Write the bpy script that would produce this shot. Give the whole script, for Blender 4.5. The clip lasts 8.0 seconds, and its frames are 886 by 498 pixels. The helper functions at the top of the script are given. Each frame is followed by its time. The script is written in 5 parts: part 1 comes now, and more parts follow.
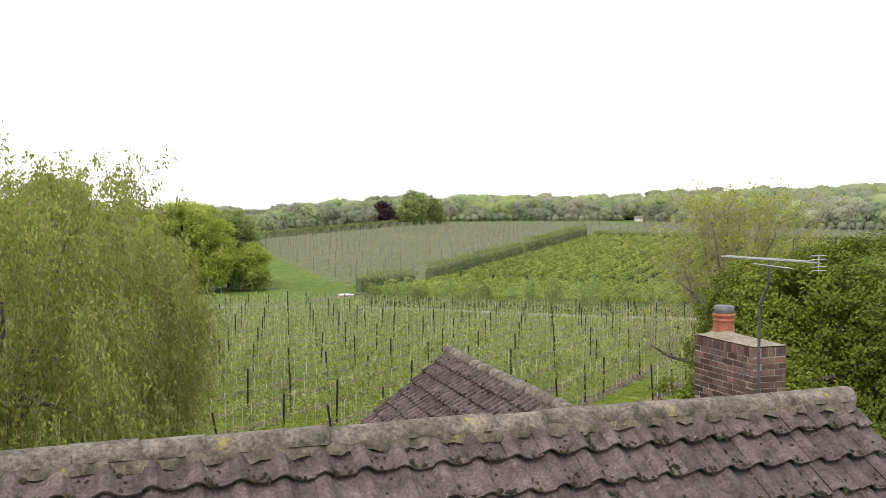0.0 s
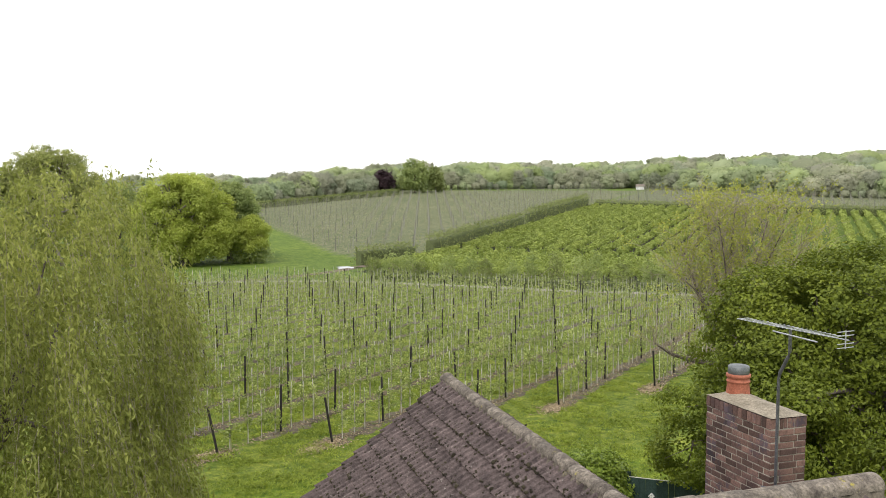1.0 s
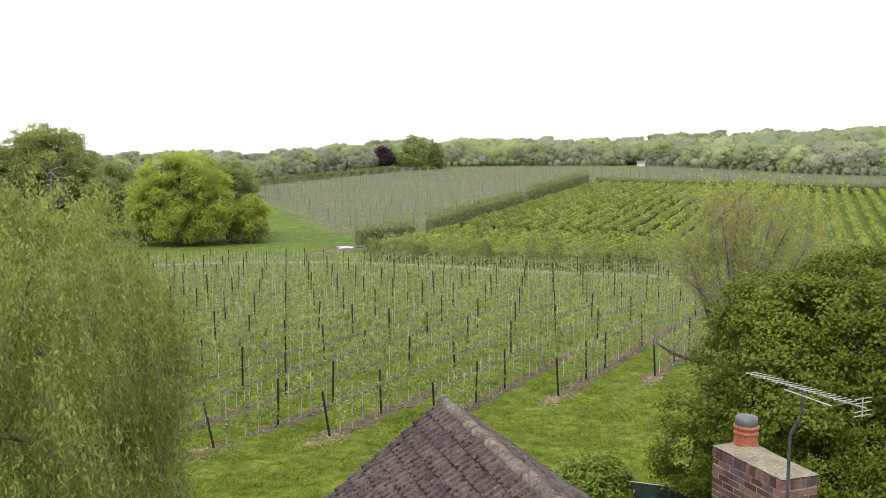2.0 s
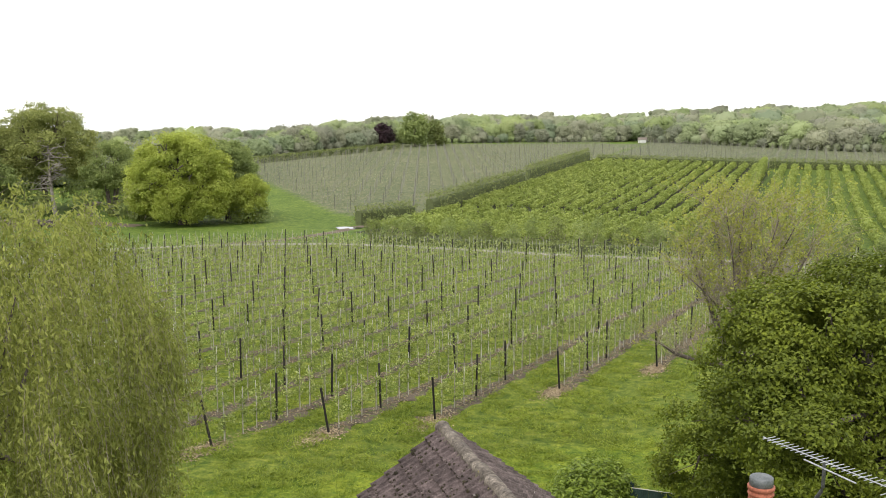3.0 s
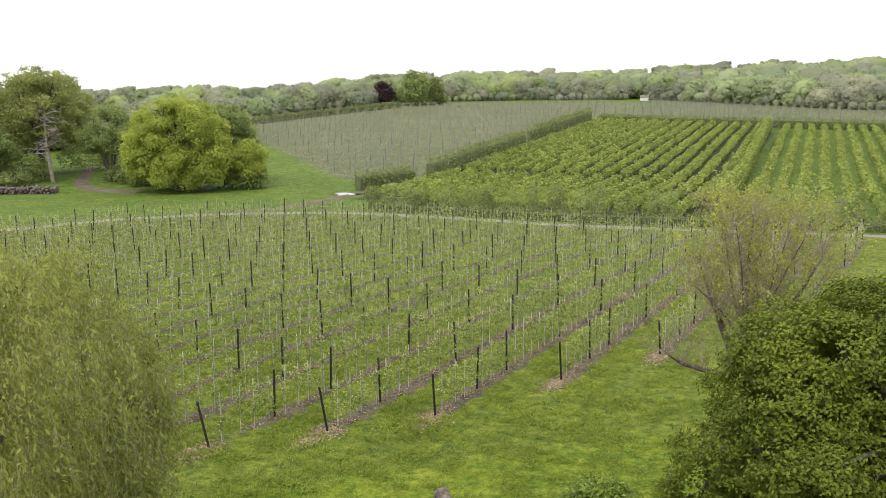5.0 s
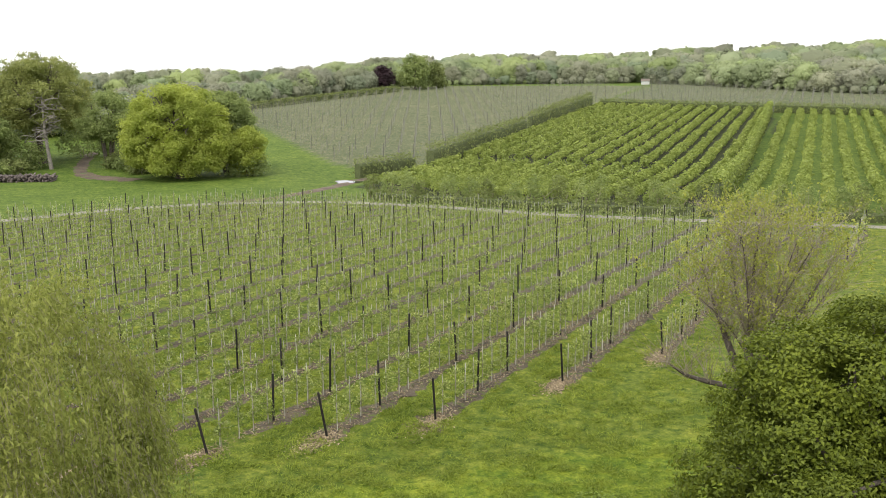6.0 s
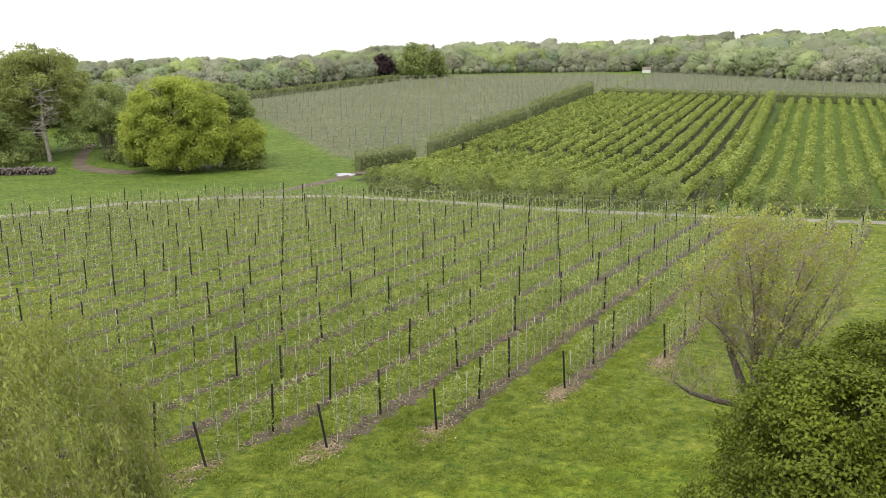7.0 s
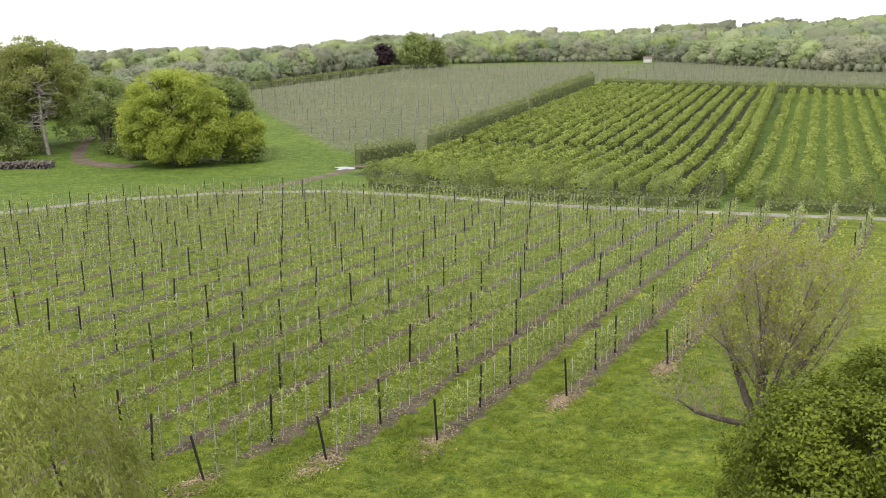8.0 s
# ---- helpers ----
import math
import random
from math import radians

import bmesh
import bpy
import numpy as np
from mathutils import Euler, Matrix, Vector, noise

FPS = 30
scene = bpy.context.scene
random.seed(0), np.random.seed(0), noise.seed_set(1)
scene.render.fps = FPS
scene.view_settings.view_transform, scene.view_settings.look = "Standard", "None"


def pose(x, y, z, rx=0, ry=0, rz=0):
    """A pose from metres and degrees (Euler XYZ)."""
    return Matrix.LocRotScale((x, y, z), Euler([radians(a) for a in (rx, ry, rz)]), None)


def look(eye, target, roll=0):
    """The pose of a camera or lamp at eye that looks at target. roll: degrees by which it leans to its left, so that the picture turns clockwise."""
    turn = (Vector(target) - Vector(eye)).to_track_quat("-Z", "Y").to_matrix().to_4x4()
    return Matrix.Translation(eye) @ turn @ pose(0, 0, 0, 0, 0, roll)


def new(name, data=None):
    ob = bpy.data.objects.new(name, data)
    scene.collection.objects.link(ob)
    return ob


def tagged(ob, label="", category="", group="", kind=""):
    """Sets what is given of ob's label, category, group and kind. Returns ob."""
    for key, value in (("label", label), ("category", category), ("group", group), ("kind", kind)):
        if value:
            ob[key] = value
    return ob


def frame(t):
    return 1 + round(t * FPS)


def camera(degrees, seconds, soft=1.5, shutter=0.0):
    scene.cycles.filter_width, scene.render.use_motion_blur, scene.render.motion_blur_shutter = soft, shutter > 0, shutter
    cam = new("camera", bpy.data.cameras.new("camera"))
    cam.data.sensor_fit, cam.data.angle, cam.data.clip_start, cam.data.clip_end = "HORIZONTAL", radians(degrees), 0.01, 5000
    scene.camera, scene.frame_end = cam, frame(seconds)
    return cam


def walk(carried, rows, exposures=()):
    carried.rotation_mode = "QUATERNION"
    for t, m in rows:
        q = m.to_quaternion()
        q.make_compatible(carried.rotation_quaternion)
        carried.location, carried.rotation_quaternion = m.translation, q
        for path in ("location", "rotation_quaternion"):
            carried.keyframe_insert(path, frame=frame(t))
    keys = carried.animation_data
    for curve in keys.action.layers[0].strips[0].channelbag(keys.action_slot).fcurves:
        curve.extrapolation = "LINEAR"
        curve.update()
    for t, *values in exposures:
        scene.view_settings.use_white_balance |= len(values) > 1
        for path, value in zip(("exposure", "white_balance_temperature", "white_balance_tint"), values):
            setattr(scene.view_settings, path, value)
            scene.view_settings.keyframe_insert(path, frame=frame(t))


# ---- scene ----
cam = camera(51.1, 8.0, 0.7)
PATH = [
    (0.0, -0.000, 0.000, 9.700, 87.494, -0.184, -0.000),
    (0.5, 0.041, 0.616, 10.266, 86.191, -0.046, 0.035),
    (1.0, 0.071, 0.799, 10.603, 85.400, -0.112, 0.052),
    (1.5, 0.107, 1.042, 10.931, 84.635, -0.162, 0.070),
    (3.0, 0.161, 1.977, 11.908, 82.325, -0.070, 0.093),
    (3.5, 0.151, 2.248, 12.262, 81.572, -0.021, 0.085),
    (4.0, 0.165, 2.510, 12.628, 80.792, 0.025, 0.104),
    (4.5, 0.192, 2.759, 12.972, 80.165, 0.056, 0.115),
    (6.0, 0.189, 3.618, 14.013, 78.468, 0.110, 0.126),
    (6.5, 0.181, 3.904, 14.391, 78.071, 0.115, 0.130),
    (7.0, 0.166, 4.235, 14.741, 77.663, 0.160, 0.142),
    (7.5, 0.163, 4.548, 15.068, 77.292, 0.198, 0.146),
    (8.0, 0.164, 4.887, 15.400, 76.939, 0.219, 0.155),
]
walk(cam, [(t, pose(*p)) for t, *p in PATH])

# ---- world, sun ----
world = bpy.data.worlds.new("overcast_sky")
scene.world = world
world.use_nodes = True
wn, wl = world.node_tree.nodes, world.node_tree.links
bg = wn["Background"]
sky = wn.new("ShaderNodeTexSky")
sky.sky_type = "NISHITA"
sky.sun_disc = False
sky.sun_elevation, sky.sun_rotation = radians(48), radians(215)
dim = wn.new("ShaderNodeVectorMath")
dim.operation = "SCALE"
dim.inputs["Scale"].default_value = 0.11
wl.new(sky.outputs["Color"], dim.inputs[0])
tcw = wn.new("ShaderNodeTexCoord")
cl = wn.new("ShaderNodeTexNoise")
cl.inputs["Scale"].default_value, cl.inputs["Detail"].default_value = 2.2, 4
wl.new(tcw.outputs["Generated"], cl.inputs["Vector"])
cr = wn.new("ShaderNodeValToRGB")
cr.color_ramp.elements[0].position, cr.color_ramp.elements[0].color = 0.34, (1.0, 0.99, 1.02, 1)
cr.color_ramp.elements[1].position, cr.color_ramp.elements[1].color = 0.52, (1.16, 1.15, 1.16, 1)
wl.new(cl.outputs["Fac"], cr.inputs["Fac"])
mixw = wn.new("ShaderNodeMix")
mixw.data_type = "RGBA"
mixw.inputs["Factor"].default_value = 0.88
wl.new(dim.outputs["Vector"], mixw.inputs["A"])
wl.new(cr.outputs["Color"], mixw.inputs["B"])
wl.new(mixw.outputs["Result"], bg.inputs["Color"])
bg.inputs["Strength"].default_value = 1.0
sun_data = bpy.data.lights.new("sun", "SUN")
sun_data.energy, sun_data.angle, sun_data.color = 1.1, radians(20), (1.0, 0.96, 0.9)
sun = new("sun", sun_data)
sun.matrix_world = look((0, 0, 60), (0 + 22, 40, 10))
scene.view_settings.exposure = 0.76


# ---- materials ----
def noise_node(nt, scale, detail=4.0, rough=0.6):
    tc = nt.nodes.new("ShaderNodeNewGeometry")
    nz = nt.nodes.new("ShaderNodeTexNoise")
    nz.inputs["Scale"].default_value = scale
    nz.inputs["Detail"].default_value = detail
    nz.inputs["Roughness"].default_value = rough
    nt.links.new(tc.outputs["Position"], nz.inputs["Vector"])
    return nz


def ramp(nt, fac, stops):
    r = nt.nodes.new("ShaderNodeValToRGB")
    el = r.color_ramp.elements
    while len(el) < len(stops):
        el.new(0.5)
    for e, (p, c) in zip(el, stops):
        e.position, e.color = p, (*c, 1)
    nt.links.new(fac, r.inputs["Fac"])
    return r


def mix(nt, fac, a, b, kind="MIX"):
    m = nt.nodes.new("ShaderNodeMix")
    m.data_type, m.blend_type = "RGBA", kind
    for sock, val in (("Factor", fac), ("A", a), ("B", b)):
        if isinstance(val, (int, float)):
            m.inputs[sock].default_value = val
        elif isinstance(val, tuple):
            m.inputs[sock].default_value = (*val, 1)
        else:
            nt.links.new(val, m.inputs[sock])
    return m.outputs["Result"]


def surface(name, dark, light, scale=6.0, fine=60.0, rough=0.85, bump=0.3, dist=0.01, metal=0.0, rand=0.0, island=False,
            grit=0.4, spots=None, spot_scale=9.0, spot_at=0.62, tint=""):
    """A surface with grain at two scales, variation from piece to piece, and spots of a second colour."""
    m = bpy.data.materials.new(name)
    m.use_nodes = True
    nt = m.node_tree
    bs = nt.nodes["Principled BSDF"]
    big, small = noise_node(nt, scale, 5, 0.6), noise_node(nt, fine, 3, 0.7)
    col = ramp(nt, big.outputs["Fac"], [(0.3, dark), (0.7, light)]).outputs["Color"]
    shade = ramp(nt, small.outputs["Fac"], [(0.28, (1 - grit,) * 3), (0.72, (1 + grit * 0.9,) * 3)]).outputs["Color"]
    col = mix(nt, 1.0, col, shade, "MULTIPLY")
    if spots:
        sp = noise_node(nt, spot_scale, 6, 0.75)
        f = ramp(nt, sp.outputs["Fac"], [(spot_at, (0, 0, 0)), (spot_at + 0.06, (1, 1, 1))]).outputs["Color"]
        col = mix(nt, f, col, spots)
    if rand:
        if island:
            src = nt.nodes.new("ShaderNodeNewGeometry").outputs["Random Per Island"]
        else:
            src = nt.nodes.new("ShaderNodeObjectInfo").outputs["Random"]
        v = ramp(nt, src, [(0.0, (1 - rand,) * 3), (1.0, (1 + rand,) * 3)]).outputs["Color"]
        col = mix(nt, 1.0, col, v, "MULTIPLY")
    if tint:
        at = nt.nodes.new("ShaderNodeAttribute")
        at.attribute_name = tint
        col = mix(nt, 1.0, col, at.outputs["Color"], "MULTIPLY")
    nt.links.new(col, bs.inputs["Base Color"])
    bs.inputs["Roughness"].default_value, bs.inputs["Metallic"].default_value = rough, metal
    bs.inputs["Specular IOR Level"].default_value = 0.3
    if bump:
        b = nt.nodes.new("ShaderNodeBump")
        b.inputs["Strength"].default_value, b.inputs["Distance"].default_value = bump, dist
        nt.links.new(small.outputs["Fac"], b.inputs["Height"])
        nt.links.new(b.outputs["Normal"], bs.inputs["Normal"])
    return m


def foliage(name, dark, light, through_light=0.3, rough=0.55, tint="", patch=0.25):
    """Leaves that vary one by one and in patches, and let some light through."""
    m = bpy.data.materials.new(name)
    m.use_nodes = True
    nt = m.node_tree
    bs = nt.nodes["Principled BSDF"]
    geo = nt.nodes.new("ShaderNodeNewGeometry")
    col = ramp(nt, geo.outputs["Random Per Island"], [(0.0, dark), (1.0, light)]).outputs["Color"]
    nz = noise_node(nt, patch, 2)
    v = ramp(nt, nz.outputs["Fac"], [(0.3, (0.75, 0.78, 0.7)), (0.7, (1.25, 1.2, 1.2))]).outputs["Color"]
    col = mix(nt, 1.0, col, v, "MULTIPLY")
    if tint:
        at = nt.nodes.new("ShaderNodeAttribute")
        at.attribute_name = tint
        col = mix(nt, 1.0, col, at.outputs["Color"], "MULTIPLY")
    nt.links.new(col, bs.inputs["Base Color"])
    bs.inputs["Roughness"].default_value = rough
    bs.inputs["Specular IOR Level"].default_value = 0.25
    tr = nt.nodes.new("ShaderNodeBsdfTranslucent")
    nt.links.new(col, tr.inputs["Color"])
    ms = nt.nodes.new("ShaderNodeMixShader")
    ms.inputs["Fac"].default_value = through_light
    nt.links.new(bs.outputs["BSDF"], ms.inputs[1])
    nt.links.new(tr.outputs["BSDF"], ms.inputs[2])
    nt.links.new(ms.outputs["Shader"], nt.nodes["Material Output"].inputs["Surface"])
    return m


def meadow():
    """Grass: straw-coloured, plain and lush patches at four scales over the field's own colour."""
    m = bpy.data.materials.new("meadow_grass")
    m.use_nodes = True
    nt = m.node_tree
    bs = nt.nodes["Principled BSDF"]
    at = nt.nodes.new("ShaderNodeAttribute")
    at.attribute_name = "zone"
    col = at.outputs["Color"]
    for scale, lo, hi in ((0.06, (0.86, 0.9, 0.85), (1.16, 1.1, 1.1)), (0.3, (0.86, 0.9, 0.82), (1.1, 1.08, 1.1)), (0.9, (0.6, 0.72, 0.55), (1.24, 1.17, 1.2)), (2.6, (0.42, 0.56, 0.4), (1.55, 1.36, 1.5)), (13.0, (0.55, 0.62, 0.55), (1.4, 1.35, 1.4))):
        nz = noise_node(nt, scale, 4, 0.65)
        col = mix(nt, 1.0, col, ramp(nt, nz.outputs["Fac"], [(0.32, lo), (0.68, hi)]).outputs["Color"], "MULTIPLY")
    straw = noise_node(nt, 0.8, 5, 0.7)
    f = ramp(nt, straw.outputs["Fac"], [(0.6, (0, 0, 0)), (0.74, (0.3, 0.3, 0.3))]).outputs["Color"]
    warm = mix(nt, 1.0, col, (1.35, 0.98, 1.5), "MULTIPLY")
    col = mix(nt, f, col, warm)
    nt.links.new(col, bs.inputs["Base Color"])
    bs.inputs["Roughness"].default_value, bs.inputs["Specular IOR Level"].default_value = 0.9, 0.15
    b = nt.nodes.new("ShaderNodeBump")
    b.inputs["Strength"].default_value, b.inputs["Distance"].default_value = 0.8, 0.15
    nz = noise_node(nt, 4.0, 6, 0.7)
    nt.links.new(nz.outputs["Fac"], b.inputs["Height"])
    nt.links.new(b.outputs["Normal"], bs.inputs["Normal"])
    return m


M_GRASS = meadow()
M_SOIL = surface("bare_soil_and_mulch", (0.045, 0.035, 0.025), (0.14, 0.112, 0.078), 0.9, 7, 0.95, 0.7, 0.06, spots=(0.095, 0.125, 0.027), spot_scale=2.6, spot_at=0.53)
M_ROAD = surface("pale_gravel_road", (0.17, 0.155, 0.13), (0.29, 0.27, 0.225), 0.4, 8, 0.95, 0.3, 0.02, spots=(0.2, 0.22, 0.12), spot_scale=0.8, spot_at=0.62)
M_DIRT = surface("brown_dirt", (0.085, 0.062, 0.045), (0.15, 0.115, 0.08), 0.4, 6, 0.95, 0.4, 0.04, spots=(0.09, 0.14, 0.035), spot_scale=0.6, spot_at=0.58)
M_TILE = surface("weathered_concrete_tile", (0.048, 0.036, 0.034), (0.132, 0.101, 0.095), 6.0, 34, 0.9, 0.8, 0.015, rand=0.18, grit=0.5, spots=(0.25, 0.225, 0.2), spot_scale=15, spot_at=0.62)
M_TILEJ = surface("weathered_concrete_tiles", (0.06, 0.047, 0.043), (0.14, 0.11, 0.102), 6.0, 34, 0.9, 0.8, 0.015, rand=0.32, grit=0.5, island=True, spots=(0.3, 0.28, 0.25), spot_scale=11, spot_at=0.66)
# near-black mossy dots that put the shade of tile pans and laps into colour
M_MOSS_SHADE = surface("mossy_lap_shade", (0.016, 0.014, 0.009), (0.05, 0.042, 0.024), 5, 60, 0.95, 0.4, 0.004, rand=0.4, island=True)
M_RIDGE = surface("lichened_ridge_tile", (0.06, 0.05, 0.042), (0.21, 0.18, 0.145), 6.5, 30, 0.92, 0.7, 0.012, rand=0.18, grit=0.6, spots=(0.26, 0.22, 0.055), spot_scale=3.4, spot_at=0.62)
M_BED = surface("ridge_mortar", (0.04, 0.034, 0.028), (0.16, 0.135, 0.1), 9, 40, 0.95, 0.6, 0.015, spots=(0.2, 0.17, 0.06), spot_scale=6, spot_at=0.6)
M_BRICK = surface("old_brick", (0.06, 0.036, 0.033), (0.135, 0.078, 0.06), 3.0, 55, 0.9, 0.4, 0.004, rand=0.55, spots=(0.055, 0.04, 0.047), spot_scale=4.0, spot_at=0.55)
M_MORTAR = surface("lime_mortar", (0.22, 0.195, 0.16), (0.33, 0.3, 0.25), 6, 60, 0.95, 0.4, 0.004)
M_FLAUNCH = surface("cement_flaunching", (0.17, 0.145, 0.105), (0.29, 0.25, 0.19), 5, 40, 0.95, 0.5, 0.01, spots=(0.2, 0.18, 0.13), spot_scale=7, spot_at=0.6)
M_POT = surface("terracotta_pot", (0.24, 0.075, 0.042), (0.34, 0.125, 0.075), 6, 50, 0.8, 0.3, 0.004)
M_COWL = surface("grey_wire_mesh", (0.1, 0.11, 0.11), (0.17, 0.18, 0.18), 20, 120, 0.55, 0.5, 0.004, metal=0.6)
M_STEEL = surface("dull_galvanised_steel", (0.09, 0.09, 0.1), (0.17, 0.17, 0.18), 15, 90, 0.5, 0.2, 0.002, metal=0.7)
M_ALU = surface("pale_aluminium", (0.3, 0.31, 0.32), (0.45, 0.46, 0.47), 12, 80, 0.4, 0.1, 0.002, metal=0.4)
M_POST = surface("dark_treated_post", (0.014, 0.012, 0.011), (0.034, 0.029, 0.026), 5, 40, 0.8, 0.4, 0.006, rand=0.3)
M_CANE = surface("pale_grey_cane", (0.36, 0.35, 0.3), (0.52, 0.505, 0.44), 4, 40, 0.8, 0.0, rand=0.25)
M_CANEJ = surface("pale_grey_canes", (0.32, 0.31, 0.27), (0.46, 0.445, 0.39), 4, 40, 0.8, 0.0, rand=0.25, island=True)
M_FPOST = surface("dark_field_posts", (0.07, 0.065, 0.058), (0.13, 0.12, 0.105), 4, 40, 0.8, 0.0)
M_BARK = surface("grey_brown_bark", (0.07, 0.058, 0.046), (0.16, 0.135, 0.11), 3, 30, 0.95, 0.7, 0.03)
M_DEAD = surface("bleached_dead_wood", (0.17, 0.15, 0.13), (0.32, 0.29, 0.25), 2, 20, 0.9, 0.5, 0.02)
M_TWIG = surface("brown_grey_twigs", (0.22, 0.185, 0.14), (0.34, 0.29, 0.22), 3, 30, 0.95, 0.2, 0.005)
M_FENCE = surface("dark_green_boards", (0.012, 0.028, 0.024), (0.028, 0.052, 0.045), 4, 30, 0.7, 0.3, 0.004, rand=0.15)
M_LIME = surface("limewash", (0.5, 0.5, 0.47), (0.62, 0.62, 0.6), 3, 30, 0.8, 0.1, 0.002)
M_WHITE = surface("white_paint", (0.7, 0.7, 0.68), (0.82, 0.82, 0.8), 5, 40, 0.6, 0.1, 0.002)
M_WALL = surface("house_brickwork", (0.2, 0.11, 0.085), (0.32, 0.19, 0.14), 2, 30, 0.9, 0.4, 0.006)
M_TIMBER = surface("dark_bargeboard", (0.03, 0.03, 0.03), (0.06, 0.06, 0.058), 5, 50, 0.6, 0.2, 0.003)
M_LOG = surface("cut_logs", (0.075, 0.06, 0.055), (0.2, 0.165, 0.145), 2, 14, 0.9, 0.5, 0.02, rand=0.3)
M_CORE = surface("inner_twigs", (0.07, 0.085, 0.035), (0.12, 0.14, 0.055), 3, 20, 0.95, 0.3, 0.02)
M_PUDDLE = surface("muddy_water", (0.05, 0.045, 0.04), (0.07, 0.065, 0.055), 2, 10, 0.04, 0.0)
L_MAPLE = foliage("maple_leaves", (0.085, 0.116, 0.012), (0.18, 0.22, 0.024), 0.32)
L_LAUREL = foliage("laurel_leaves", (0.12, 0.18, 0.025), (0.29, 0.37, 0.06), 0.3, 0.4)
L_WILLOW = foliage("weeping_leaves", (0.178, 0.208, 0.043), (0.34, 0.37, 0.097), 0.5)
L_SPARSE = foliage("young_yellow_leaves", (0.24, 0.27, 0.05), (0.4, 0.42, 0.09), 0.45)
L_OAK = foliage("oak_leaves", (0.31, 0.365, 0.065), (0.46, 0.52, 0.12), 0.55)
L_DARK = foliage("dark_tree_leaves", (0.2, 0.255, 0.085), (0.34, 0.4, 0.145), 0.52)
# darker copy of the oak leaves, shade put into the leaf colour
L_OAKDARK = foliage("shaded_oak_leaves", (0.23, 0.26, 0.08), (0.37, 0.4, 0.135), 0.52)
L_ORCH = foliage("apple_leaves", (0.185, 0.24, 0.048), (0.33, 0.39, 0.097), 0.3)
L_YOUNG = foliage("young_apple_leaves", (0.12, 0.17, 0.03), (0.42, 0.47, 0.17), 0.35)
L_HEDGE = foliage("hedge_leaves", (0.15, 0.185, 0.06), (0.25, 0.29, 0.1), 0.42)
L_FIELD = foliage("field_leaves", (0.17, 0.19, 0.1), (0.28, 0.29, 0.18), 0.3)
M_STAKE = surface("grey_field_stakes", (0.2, 0.195, 0.17), (0.3, 0.29, 0.25), 1, 10, 0.85, 0.0)
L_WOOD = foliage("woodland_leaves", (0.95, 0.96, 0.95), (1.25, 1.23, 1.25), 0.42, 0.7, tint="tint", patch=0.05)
M_STRAW = surface("dry_litter", (0.2, 0.15, 0.09), (0.42, 0.34, 0.22), 2, 12, 0.95, 0.0, rand=0.4, island=True)
L_COPPER = foliage("copper_leaves", (0.035, 0.02, 0.026), (0.06, 0.035, 0.04), 0.2)
L_GRASS = foliage("grass_blades", (0.13, 0.18, 0.016), (0.275, 0.335, 0.045), 0.38, 0.6, patch=0.5)


# ---- mesh helpers ----
rng = np.random.default_rng(7)


def mesh_np(name, verts, faces, mats, mat_ids=None, smooth=False, tint=None, tint_name="tint"):
    """A mesh from arrays; faces all have the same number of corners."""
    verts, faces = np.asarray(verts, np.float32), np.asarray(faces, np.int32)
    me = bpy.data.meshes.new(name)
    n, k = faces.shape
    me.vertices.add(len(verts))
    me.vertices.foreach_set("co", verts.ravel())
    me.loops.add(n * k)
    me.loops.foreach_set("vertex_index", faces.ravel())
    me.polygons.add(n)
    me.polygons.foreach_set("loop_start", np.arange(0, n * k, k, dtype=np.int32))
    me.polygons.foreach_set("loop_total", np.full(n, k, np.int32))
    for m in mats if isinstance(mats, (list, tuple)) else [mats]:
        me.materials.append(m)
    if mat_ids is not None:
        me.polygons.foreach_set("material_index", np.asarray(mat_ids, np.int32))
    me.polygons.foreach_set("use_smooth", np.full(n, smooth, bool))
    if tint is not None:
        at = me.color_attributes.new(tint_name, "FLOAT_COLOR", "POINT")
        rgba = np.ones((len(verts), 4), np.float32)
        rgba[:, :3] = tint
        at.data.foreach_set("color", rgba.ravel())
    me.update()
    me.validate()
    return me


def thing(name, label, category, x=0, y=0, z=0, rz=0, group="", kind=""):
    ob = new(name)
    ob.matrix_basis = pose(x, y, z, 0, 0, rz)
    return tagged(ob, label, category, group, kind)


def part(name, me, parent, label=""):
    ob = new(name, me)
    ob.parent = parent
    return tagged(ob, label)


def bm_mesh(name, bm, material, smooth=False):
    me = bpy.data.meshes.new(name)
    bm.normal_update()
    bm.to_mesh(me)
    bm.free()
    me.materials.append(material)
    for p in me.polygons:
        p.use_smooth = smooth
    return me


def box_bm(size, at=(0, 0, 0), bevel=0.0, bm=None, m=None):
    b = bmesh.new()
    bmesh.ops.create_cube(b, size=1, matrix=Matrix.Translation(at) @ Matrix.Diagonal((*size, 1)))
    if bevel:
        bmesh.ops.bevel(b, geom=b.edges[:], offset=bevel, segments=1, affect="EDGES")
    if m is not None:
        b.transform(m)
    if bm is None:
        return b
    tmp = bpy.data.meshes.new("tmp")
    b.to_mesh(tmp)
    b.free()
    bm.from_mesh(tmp)
    bpy.data.meshes.remove(tmp)
    return bm


def unit(v):
    return v / np.maximum(np.linalg.norm(v, axis=-1, keepdims=True), 1e-9)


